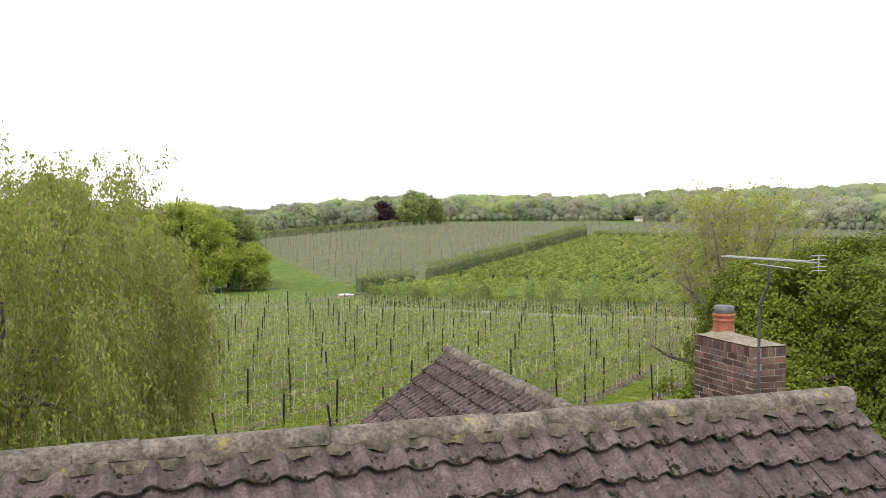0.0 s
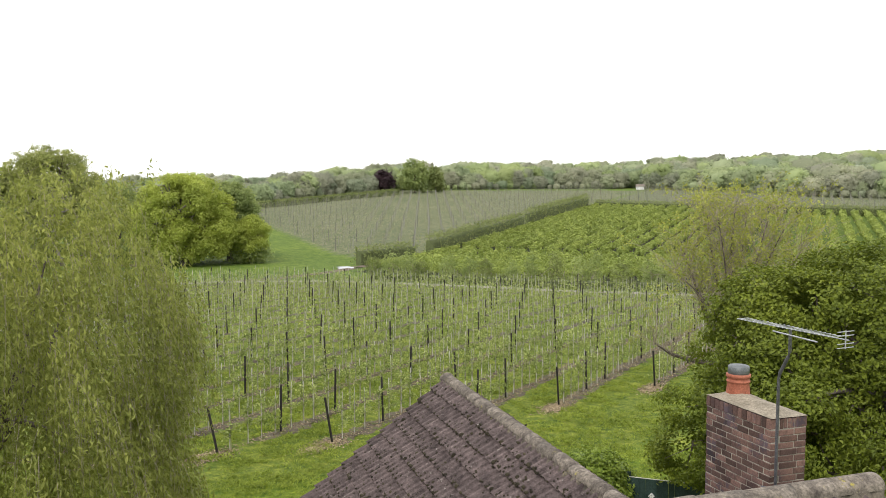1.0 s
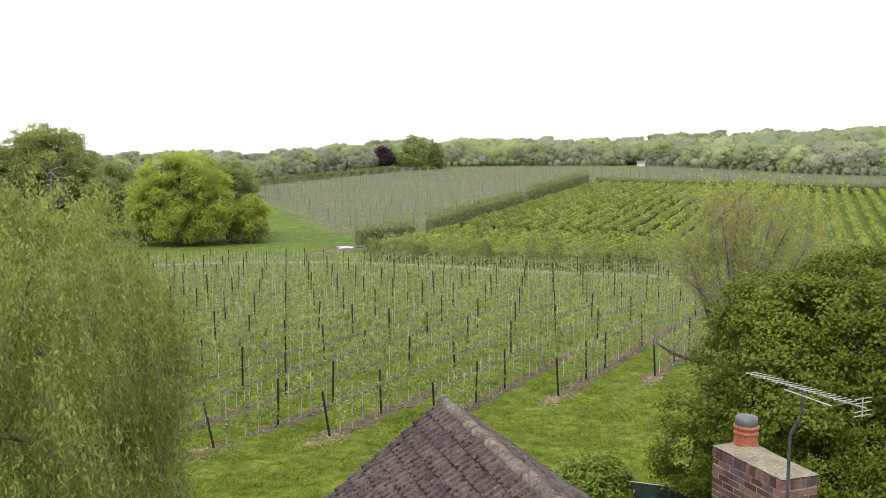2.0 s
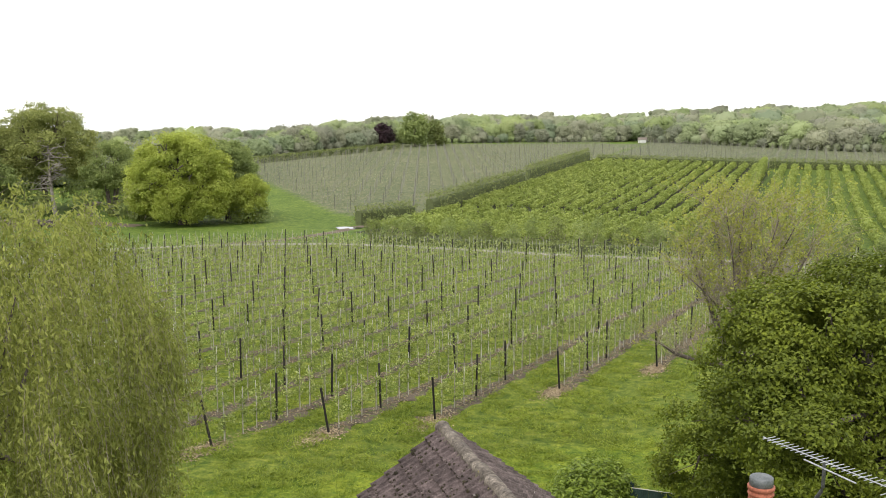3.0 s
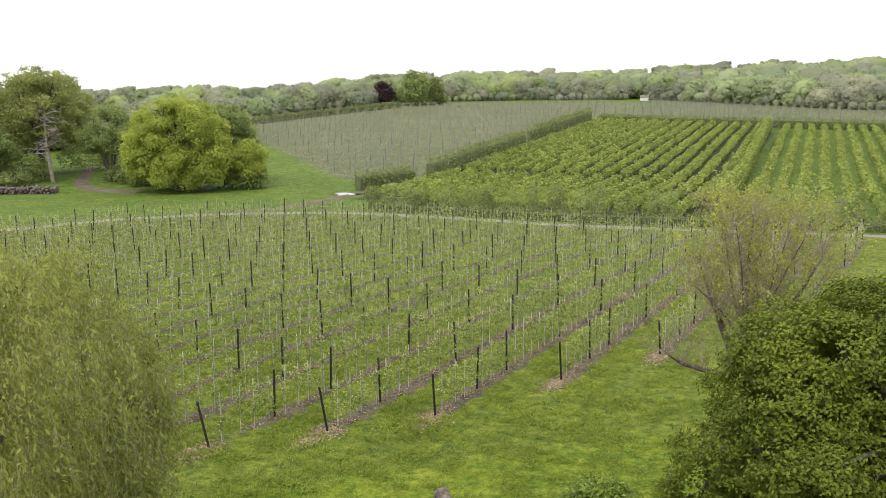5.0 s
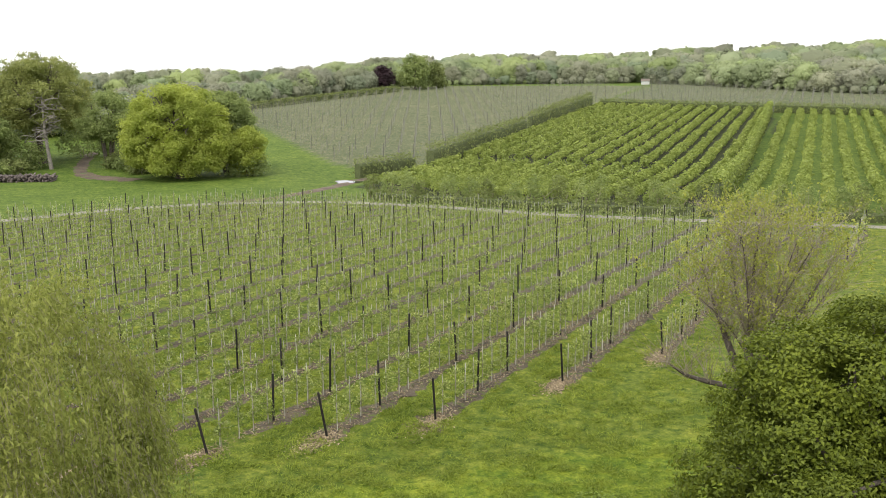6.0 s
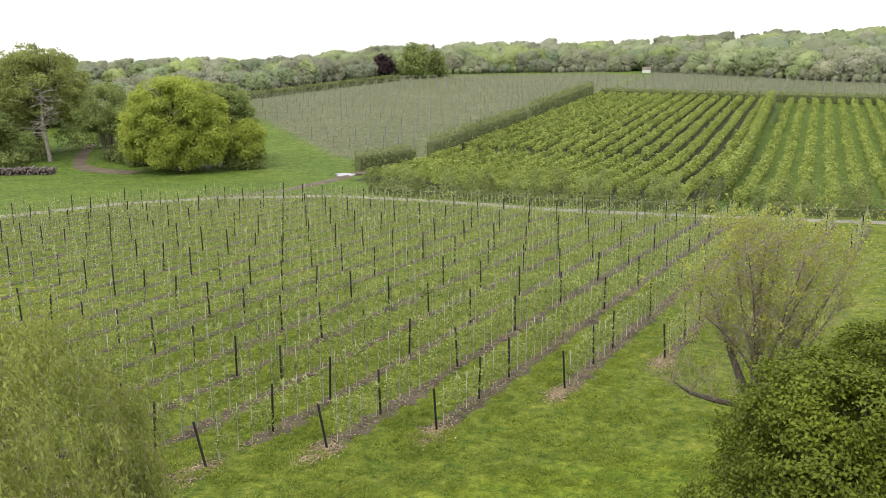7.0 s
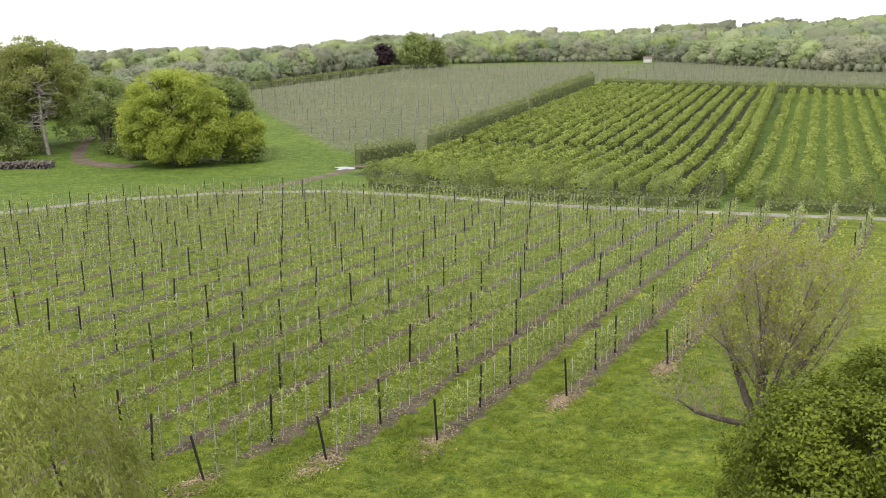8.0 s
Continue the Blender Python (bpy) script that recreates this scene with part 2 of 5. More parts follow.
def leaves(pos, normal, length, width, droop=0.15, along=None):
    """Folded leaf blades, four corners each, at pos, facing normal; along: the way they point."""
    n = len(pos)
    normal = unit(normal + 1e-6)
    a = rng.normal(size=(n, 3)) if along is None else along + rng.normal(size=(n, 3)) * 0.35
    a = unit(a - (a * normal).sum(1, keepdims=True) * normal)
    s = np.cross(normal, a)
    ln = (length * rng.uniform(0.65, 1.3, n))[:, None]
    wd = (width * rng.uniform(0.7, 1.25, n))[:, None]
    v = np.empty((n, 4, 3))
    v[:, 0] = pos - a * ln * 0.5
    v[:, 1] = pos + s * wd * 0.5 + normal * wd * 0.18
    v[:, 2] = pos + a * ln * 0.5 - normal * ln * droop
    v[:, 3] = pos - s * wd * 0.5 + normal * wd * 0.18
    return v.reshape(-1, 3), np.arange(n * 4).reshape(n, 4)


def tube(points, radii, sides=6):
    """A tapered tube along a line of points: verts and quads."""
    p = np.asarray(points, float)
    r = np.asarray(radii, float)
    d = unit(np.gradient(p, axis=0))
    ref = np.where(np.abs(d[:, 2:3]) > 0.9, np.array([[1.0, 0, 0]]), np.array([[0, 0, 1.0]]))
    a = unit(np.cross(d, ref))
    b = np.cross(d, a)
    ang = np.arange(sides) * 2 * np.pi / sides
    v = p[:, None] + r[:, None, None] * (np.cos(ang)[None, :, None] * a[:, None] + np.sin(ang)[None, :, None] * b[:, None])
    i = np.arange(len(p) - 1)[:, None] * sides
    j = np.arange(sides)[None, :]
    k = (j + 1) % sides
    f = np.stack([i + j, i + k, i + sides + k, i + sides + j], -1).reshape(-1, 4)
    return v.reshape(-1, 3), f


def join(pieces):
    """Many (verts, quads) as one."""
    vs, fs, o = [], [], 0
    for v, f in pieces:
        vs.append(v)
        fs.append(f + o)
        o += len(v)
    return np.concatenate(vs), np.concatenate(fs)


def scatter(v, f, mats, tints=None):
    """A template repeated at many 4 x 4 poses, as one mesh's arrays."""
    k = len(mats)
    vh = np.c_[v, np.ones(len(v))]
    allv = np.einsum("nij,vj->nvi", mats, vh)[:, :, :3].reshape(-1, 3)
    allf = (f[None] + (np.arange(k) * len(v))[:, None, None]).reshape(-1, f.shape[1])
    return allv, allf


def poses(xyz, rz, scale):
    n = len(xyz)
    m = np.zeros((n, 4, 4))
    c, s = np.cos(rz), np.sin(rz)
    sc = np.broadcast_to(np.asarray(scale, float).reshape(-1, 1) if np.ndim(scale) == 1 else scale, (n, 3)) if np.ndim(scale) else np.full((n, 3), scale)
    m[:, 0, 0], m[:, 0, 1], m[:, 1, 0], m[:, 1, 1] = c * sc[:, 0], -s * sc[:, 1], s * sc[:, 0], c * sc[:, 1]
    m[:, 2, 2], m[:, 3, 3] = sc[:, 2], 1
    m[:, :3, 3] = xyz
    return m


# ---- the lie of the land ----
def road_y(x):
    return np.interp(x, [-120, -75, -43, -35, -25, -12, 1, 12, 26, 39, 70, 160], [60, 74, 92.0, 101.5, 107.0, 108.5, 102.5, 96.0, 91.3, 87.4, 80, 62])


def land(x, y):
    x, y = np.asarray(x, float), np.asarray(y, float)
    z = 0
    for o in (-8, -4, 0, 4, 8):
        z = z + np.interp(y + o * np.clip((y - 20) / 60, 0.3, 1.5), [-60, 22, 35, 46, 60, 92, 115, 140, 165, 290, 350, 400],
                          [1.0, 0.9, 0.1, 0.0, -0.2, -1.2, -2.1, -3.2, -2.4, 2.6, 5.0, 5.5]) / 5
    far = np.clip((y - 360) / 300, 0, 0.5)
    z = z + far * np.clip(1 + x * 0.06, -6, 16)
    side = np.clip((-x - 40) / 60, 0, 1) * np.clip((y - 240) / 80, 0, 1)
    return z - 3.0 * side - 0.022 * np.clip(y - 560, 0, None)


def strip(xs, ys, widths, lift, edge=0.25, sub=3, step=0.8, sink=0.05):
    """A band that lies on the land along a line, with ragged edges that go under the grass."""
    xs, ys = np.asarray(xs, float), np.asarray(ys, float)
    s = np.r_[0, np.cumsum(np.hypot(np.diff(xs), np.diff(ys)))]
    t = np.arange(0, s[-1] + step, step)
    x, y = np.interp(t, s, xs), np.interp(t, s, ys)
    w = np.interp(t, s, widths) if np.ndim(widths) else np.full(len(t), float(widths))
    dx, dy = np.gradient(x), np.gradient(y)
    l = np.hypot(dx, dy)
    nx, ny = -dy / l, dx / l
    cols = np.linspace(-1, 1, sub + 2)
    v = np.empty((len(t), sub + 2, 3))
    for c, q in enumerate(cols):
        off = w / 2 * q + (rng.normal(size=len(t)) * edge * w / 2 if abs(q) > 0.99 else 0)
        px, py = x + nx * off, y + ny * off
        v[:, c, 0], v[:, c, 1] = px, py
        v[:, c, 2] = land(px, py) + (lift * (1 - abs(q)) + 0.02 if abs(q) < 0.99 else -sink)
    i = np.arange(len(t) - 1)[:, None] * (sub + 2)
    j = np.arange(sub + 1)[None]
    f = np.stack([i + j, i + sub + 2 + j, i + sub + 3 + j, i + j + 1], -1).reshape(-1, 4)
    return v.reshape(-1, 3), f


gx = np.unique(np.r_[np.arange(-75, 125, 1.25), -75 - np.geomspace(3, 1800, 26), 125 + np.geomspace(3, 1800, 26)])
gy = np.unique(np.r_[np.arange(8, 135, 1.25), np.arange(135, 365, 3.0), 365 + np.geomspace(4, 2400, 30), 8 - np.geomspace(2, 900, 18)])
GX, GY = np.meshgrid(gx, gy)
fl = lambda a: a.ravel()
px, py = fl(GX), fl(GY)
pz = land(px, py)
near_bump = np.array([noise.noise(Vector((a * 0.35, b * 0.35, 0))) if 8 < b < 60 and -40 < a < 45 else 0.0 for a, b in zip(px, py)])
pz = pz + 0.07 * near_bump
zone = np.empty((len(px), 3))
zone[:] = (0.1, 0.14, 0.034)
m_line = 0.929 * px - 0.37 * py
zone[py < road_y(px)] = (0.122, 0.155, 0.021)
lush = (py < 33 + 0.35 * px) & (py < 60)
zone[lush] = (0.148, 0.195, 0.018)
meadow = (py > road_y(px) + 2) & (m_line < -57)
zone[meadow] = (0.1, 0.148, 0.024)
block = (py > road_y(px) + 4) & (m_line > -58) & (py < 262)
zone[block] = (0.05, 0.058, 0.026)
zone[block & (m_line < -40) & (py < 110 + (-40 - m_line) * 0.9)] = (0.1, 0.148, 0.024)
zone[block & (py < road_y(px) + 6.5)] = (0.08, 0.115, 0.024)
lane = block & (m_line > -11.2) & (m_line < -9.4)
zone[block & (m_line > -9)] = (0.1, 0.145, 0.026)
zone[lane] = (0.085, 0.13, 0.022)
field = (py > np.interp(px, [-60, -43, -17, -5, 40], [250, 214, 154, 146, 146])) & (m_line < -60) & (py < 345)
zone[field] = (0.135, 0.145, 0.085)
rfield = (py > 300 - 0.37 * np.clip(px, 0, 200) + 0) & (m_line > -58) & (py > 225) & (py < 372) & (px > 36)
zone[rfield & ~(block & (py < 273 - 0.37 * px + 0))] = (0.125, 0.138, 0.082)
zone[py > 372] = (0.06, 0.08, 0.03)
nxg, nyg = len(gx), len(gy)
i0 = (np.arange(nyg - 1)[:, None] * nxg + np.arange(nxg - 1)[None]).ravel()
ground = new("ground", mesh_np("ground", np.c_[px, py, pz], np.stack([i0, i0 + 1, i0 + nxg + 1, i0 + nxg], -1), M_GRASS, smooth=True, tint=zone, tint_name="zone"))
tagged(ground, "rolling green meadow and orchard grassland", "ground", kind="structure")

rx = np.linspace(-120, 160, 90)
v, f = strip(rx, road_y(rx), 2.6, 0.06, 0.08, 3, 1.2)
tagged(new("road", mesh_np("road", v, f, M_ROAD, smooth=True)), "narrow pale gravel farm road between the orchards", "road", kind="structure")
v, f = strip([-26, -20, -17, -14.5, -13, -10, -4, 3], [107, 112.5, 120, 128, 134, 140, 147.5, 152], [2.2, 2.6, 2.6, 2.6, 3, 2.6, 1.5, 1.5], 0.08, 0.2)
tagged(new("farm_track", mesh_np("farm_track", v, f, M_DIRT, smooth=True)), "muddy brown wheel track past a puddle", "track", kind="structure")
v, f = strip([-44, -49, -53.4, -57, -60, -63], [136.5, 138.5, 141.6, 148, 157, 170], [5, 5.5, 4.2, 3, 2.6, 2.4], 0.05, 0.25)
tagged(new("woodland_path", mesh_np("woodland_path", v, f, M_DIRT, smooth=True)), "bare brown earth path leading under the trees", "path", kind="structure")
a = np.linspace(0, 2 * np.pi, 28, endpoint=False)
pr = 1 + 0.25 * np.sin(3 * a + 1) + 0.12 * np.sin(5 * a)
pu = np.c_[-13.6 + 1.7 * pr * np.cos(a), 132.8 + 1.5 * pr * np.sin(a), np.full(28, float(land(-13.6, 132.8)) + 0.1)]
bmp = bmesh.new()
bmp.faces.new([bmp.verts.new(p) for p in pu])
bmesh.ops.extrude_face_region(bmp, geom=bmp.faces[:])
bmesh.ops.translate(bmp, verts=bmp.verts[-28:], vec=(0, 0, 0.01))
tagged(new("puddle", bm_mesh("puddle", bmp, M_PUDDLE)), "shallow puddle reflecting the white sky", "puddle", kind="structure")

# ---- trees ----
def limb_line(a, b, bend, n=6):
    t = np.linspace(0, 1, n)[:, None]
    a, b = np.asarray(a, float), np.asarray(b, float)
    side = rng.normal(size=3) * np.linalg.norm(b - a) * bend
    return a + (b - a) * t + side * np.sin(np.pi * t) * 0.6 + np.array([0, 0, 1.0]) * np.sin(np.pi * t) * bend * np.linalg.norm(b - a) * 0.3


def lobed_points(n, lobes, shell=0.55):
    """Points in the outer shell of a union of ellipsoids (cx, cy, cz, rx, ry, rz), with their outward ways."""
    L = np.asarray(lobes, float)
    vol = (L[:, 3] * L[:, 4] * L[:, 5]) ** 0.67
    k = rng.choice(len(L), n, p=vol / vol.sum())
    d = unit(rng.normal(size=(n, 3)))
    r = shell + (1 - shell) * rng.random(n) ** 0.5
    p = L[k, :3] + d * r[:, None] * L[k, 3:]
    inside = np.zeros(n, bool)
    for q in range(len(L)):
        e = (((p - L[q, :3]) / L[q, 3:]) ** 2).sum(1)
        inside |= (e < shell ** 2 * 0.9)
    return p[~inside], d[~inside]


def crown_mesh(name, lobes, clumps, per, spread, leaf, mat, shell=0.6, up=0.5, floor=None, gaps=(0.55, -0.42)):
    p, d = lobed_points(clumps, lobes, shell)
    keep = np.array([noise.noise(Vector(q * gaps[0])) > gaps[1] for q in p])
    p, d = p[keep], d[keep]
    c = np.repeat(p, per, 0) + rng.normal(size=(len(p) * per, 3)) * spread * np.array([1, 1, 0.6])
    n = np.repeat(d, per, 0) * 0.9 + rng.normal(size=(len(c), 3)) * 0.45 + np.array([0, 0, up])
    if floor is not None:
        ok = c[:, 2] > floor
        c, n = c[ok], n[ok]
    v, f = leaves(c, n, leaf, leaf * 0.62)
    return mesh_np(name, v, f, mat)


def skeleton_mesh(name, trunk_h, r0, lobes, mat, twigs=3, lean=(0, 0), stems=1):
    pieces = []
    for s in range(stems):
        o = rng.normal(size=2) * (0.25 if stems > 1 else 0)
        top = np.array([lean[0] + o[0] * 3, lean[1] + o[1] * 3, trunk_h])
        line = limb_line((o[0], o[1], -0.3), top, 0.05, 8)
        pieces.append(tube(line, np.linspace(r0, r0 * 0.5, 8) * np.r_[1.35, np.ones(7)], 8))
        for L in lobes[s::stems]:
            a = line[rng.integers(4, 8)]
            end = np.array(L[:3]) + np.array([0, 0, L[5] * 0.3])
            ll = limb_line(a, end, 0.12, 7)
            pieces.append(tube(ll, np.linspace(r0 * 0.42, r0 * 0.08, 7), 6))
            for _ in range(twigs):
                b = ll[rng.integers(3, 7)]
                e = np.array(L[:3]) + unit(rng.normal(size=3)) * np.array(L[3:]) * 0.85
                pieces.append(tube(limb_line(b, e, 0.15, 5), np.linspace(r0 * 0.14, r0 * 0.025, 5), 4))
    v, f = join(pieces)
    return mesh_np(name, v, f, mat, smooth=True)


def random_lobes(h, r, n, base, squash=0.8, lump=(0.42, 0.6)):
    out = []
    for i in range(n):
        t = (i + 0.5) / n
        z = base + (h - base) * (0.14 + 0.72 * t)
        w = r * (1.12 - sum(lump) / 2) * math.sin(math.pi * (0.28 + 0.58 * t)) * rng.uniform(0.8, 1.05)
        ang = i * 2.4 + rng.uniform(-0.4, 0.4)
        lr = r * rng.uniform(*lump)
        out.append((w * math.cos(ang), w * math.sin(ang), min(z, h - lr * squash), lr, lr, lr * squash))
    out.append((0, 0, h - r * 0.5, r * 0.55, r * 0.55, r * 0.5))
    out.append((0, 0, base + (h - base) * 0.45, r * 0.7, r * 0.7, (h - base) * 0.36))
    return out


def dome_lobes(h, r, n, base, size=(0.17, 0.3), droop=0.0):
    """Many small boughs over a broad dome, with an inner mass behind them."""
    mid, up = base + (h - base) * 0.42, (h - base) * 0.5
    out = [(0, 0, mid, r * 0.66, r * 0.66, up * 0.72)]
    for i in range(n):
        z = 1 - 1.75 * (i + 0.5) / n
        ang = i * 2.39996 + rng.uniform(-0.3, 0.3)
        q = math.sqrt(max(1 - z * z, 0.0 if z > 0 else 0.72)) * rng.uniform(0.86, 1.06)
        lr = r * rng.uniform(*size)
        wide = 1 - lr / r * 0.7
        cz = mid + z * (up if z > 0 else mid - base) * rng.uniform(0.86, 1.02) * wide
        out.append((q * r * wide * math.cos(ang), q * r * wide * math.sin(ang), max(cz, lr * 0.5), lr, lr, lr * 0.72))
    return out


def dome_tree(name, label, x, y, h, r, mat, base, lobes, clumps, per, spread, leaf, trunk, stems=1, group="meadow trees", gaps=(0.45, -0.2), size=(0.17, 0.3)):
    t = thing(name, label, "tree", x, y, float(land(x, y)), group=group)
    L = dome_lobes(h, r, lobes, base, size)
    part("trunk", skeleton_mesh("trunk", h * 0.5, trunk, L[::2], M_BARK, stems=stems), t, "grey-brown bark")
    part("crown", crown_mesh("crown", L, clumps, per, spread, leaf, mat, 0.55, up=0.7, floor=0.1, gaps=gaps), t)
    return t


def tree(name, label, x, y, h, r, mat, base=1.5, lobes=10, clumps=900, per=14, spread=0.35, leaf=0.3, trunk=0.3, stems=1, group="", shell=0.6, bark=None, lump=(0.42, 0.6), gaps=(0.55, -0.42)):
    t = thing(name, label, "tree", x, y, float(land(x, y)), group=group)
    L = random_lobes(h, r, lobes, base, 0.8, lump)
    part("trunk", skeleton_mesh("trunk", h * 0.5, trunk, L, bark or M_BARK, stems=stems), t, "grey-brown bark")
    part("crown", crown_mesh("crown", L, clumps, per, spread, leaf, mat, shell, floor=0.1, gaps=gaps), t, "")
    return t


# broad maple beside the house
tree("maple_tree", "dense bright green maple in spring leaf beside the house", 10.5, 22.2, 8.3, 5.1, L_MAPLE, 0.2, 36, 14500, 30, 0.13, 0.11, 0.26, shell=0.6, lump=(0.2, 0.34), gaps=(1.0, -0.16))


def weeping_tree(x, y, h, r):
    """Fine hanging twigs with small leaves round a rounded crown."""
    t = thing("weeping_birch", "large weeping birch with fine pale green hanging leaves", "tree", x, y, float(land(x, y)))
    L = [(0, 0, h * 0.62, r * 0.8, r * 0.8, h * 0.37), (r * 0.36, -r * 0.1, h * 0.7, r * 0.6, r * 0.62, h * 0.25), (r * 0.35, -r * 0.3, h * 0.5, r * 0.62, r * 0.6, h * 0.3), (-r * 0.3, r * 0.2, h * 0.68, r * 0.5, r * 0.6, h * 0.28),
         (r * 0.3, r * 0.3, h * 0.62, r * 0.55, r * 0.5, h * 0.28), (r * 0.15, -r * 0.45, h * 0.7, r * 0.5, r * 0.45, h * 0.24), (-r * 0.2, -r * 0.4, h * 0.45, r * 0.7, r * 0.6, h * 0.3),
         (r * 0.36, 0, h * 0.34, r * 0.5, r * 0.62, h * 0.3)]
    line = limb_line((0, 0, -0.3), (0.2, 0, h * 0.8), 0.03, 9)
    part("trunk", mesh_np("trunk", *tube(line, np.linspace(0.26, 0.06, 9), 8), M_BARK, smooth=True), t, "pale grey bark")
    for l in L:
        ll = limb_line(line[rng.integers(3, 7)], np.array(l[:3]) + np.array([0, 0, l[5] * 0.4]), 0.1, 7)
        part("limb", mesh_np("limb", *tube(ll, np.linspace(0.09, 0.015, 7), 6), M_BARK, smooth=True), t, "pale grey bark")
    tp, td = lobed_points(680, L, 0.6)
    p = np.repeat(tp, 9, 0) + rng.normal(size=(len(tp) * 9, 3)) * np.array([0.17, 0.17, 0.3])
    d = unit(np.repeat(td, 9, 0) + rng.normal(size=p.shape) * 0.1)
    twigs, lp, la = [], [], []
    for q, w in zip(p, d):
        drop = rng.uniform(0.6, 1.9) if w[2] < 0.75 else rng.uniform(0.15, 0.45)
        drop = min(drop, max(q[2] - 0.15, 0.2))
        n = 4
        s = np.linspace(0, 1, n)[:, None]
        out = np.array([w[0], w[1], 0]) * 0.2 + rng.normal(size=3) * np.array([0.12, 0.12, 0])
        line = q + out * np.sin(s * 1.5) + np.array([0, 0, -drop]) * s ** 1.3
        if w[2] > 0.8:
            line = q + np.c_[rng.normal() * 0.25 * s, rng.normal() * 0.25 * s, drop * s]
        twigs.append(tube(line, np.linspace(0.0035, 0.0015, n), 3))
        m = int(16 + drop * 14)
        u = rng.random(m)
        at = np.stack([np.interp(u, s[:, 0], line[:, c]) for c in range(3)], 1) + rng.normal(size=(m, 3)) * 0.07
        lp.append(at)
        la.append(np.tile(np.array([0, 0, -1.0]) + w * 0.3, (m, 1)))
    v, f = join(twigs)
    tagged(part("twig_spray", mesh_np("twig_spray", v, f, M_TWIG), t, "thin brown hanging twigs"), kind="stuff")
    q = np.concatenate([np.array(l[:3]) + unit(rng.normal(size=(1300, 3))) * np.array(l[3:]) * rng.uniform(0.35, 0.8, (1300, 1)) for l in L])
    q = q[q[:, 2] > 0.3]
    lp.append(q)
    la.append(np.tile(np.array([0, 0, -1.0]), (len(q), 1)))
    lp, la = np.concatenate(lp), np.concatenate(la)
    v, f = leaves(lp, rng.normal(size=lp.shape) + unit(lp - np.array([0, 0, h * 0.5])) * 0.5, 0.11, 0.045, 0.1, la)
    part("crown", mesh_np("crown", v, f, L_WILLOW), t)
    return t


weeping_tree(-9.0, 18.4, 10.1, 4.65)


def sparse_tree(x, y):
    """A high fork of leaning stems with a haze of upright bare twigs and few yellow leaves."""
    t = thing("crack_willow", "sparse willow with bare brown twigs and young yellow leaves", "tree", x, y, float(land(x, y)))
    fork = np.array([0.0, 0, 4.6])
    stems = [tube(limb_line((0.5, 0.1, -0.3), fork, 0.03, 8), np.linspace(0.3, 0.2, 8), 9)]
    ends = [(-1.5, 0.3, 7.8), (-0.7, -0.5, 8.8), (0.0, 0.2, 9.0), (0.6, 0.9, 8.8), (1.3, -0.4, 8.5), (2.1, 0.3, 7.8), (-1.9, -0.3, 7.2), (0.5, -1.3, 8.8), (-0.5, 1.4, 8.9), (2.5, 0.8, 7.3)]
    lines = []
    for i, e in enumerate(ends):
        a = fork + np.array([0.05 * (i - 4.5), 0.05 * rng.normal(), -0.12 * abs(i - 4.5) + 0.4])
        ll = limb_line(a, e, 0.05, 9)
        big = 0.14 if i in (0, 2, 5) else 0.04
        stems.append(tube(ll, np.linspace(big, 0.014, 9), 6))
        lines.append(ll)
    low = np.array([(0.1, 0, 4.05), (-0.5, 0.1, 4.3), (-1.2, 0.2, 4.42), (-1.8, 0.3, 4.58), (-2.3, 0.4, 4.9)])
    stems.append(tube(low, [0.1, 0.09, 0.075, 0.055, 0.02], 6))
    lines.append(low)
    twigs, lp = [], []
    for ll in lines:
        for _ in range(64):
            k = rng.integers(2 if len(ll) > 6 else 1, len(ll))
            a = ll[k] + rng.normal(size=3) * 0.06
            ln = rng.uniform(0.6, 1.7)
            w = unit(np.array([rng.normal() * 0.5 + a[0] * 0.12, rng.normal() * 0.5, rng.uniform(0.35, 1.1)]))
            e = a + w * ln
            e[2] = min(e[2], 9.4)
            line = limb_line(a, e, 0.1, 5)
            twigs.append(tube(line, np.linspace(0.009, 0.0035, 5), 3))
            for _ in range(3):
                b = line[rng.integers(1, 5)]
                l2 = limb_line(b, b + unit(w + rng.normal(size=3) * 0.5) * ln * rng.uniform(0.35, 0.6), 0.1, 4)
                twigs.append(tube(l2, np.linspace(0.0045, 0.002, 4), 3))
                leafy = rng.random() < 0.2 + 0.4 * (l2[-1, 2] - 6) / 3.5
                if leafy:
                    lp.append(np.repeat(l2[1:], 4, 0) + rng.normal(size=(12, 3)) * 0.07)
    for i, (v, f) in enumerate(stems):
        part("limb" if i else "trunk", mesh_np("limb", v, f, M_BARK, smooth=True), t, "dark fissured bark")
    v, f = join(twigs)
    tagged(part("twig_spray", mesh_np("twig_spray", v, f, M_TWIG), t, "bare grey-brown twigs"), kind="stuff")
    lp = np.concatenate(lp)
    v, f = leaves(lp, rng.normal(size=lp.shape) + np.array([0, 0, 0.4]), 0.1, 0.055)
    part("crown", mesh_np("crown", v, f, L_SPARSE), t)


sparse_tree(8.95, 28.9)

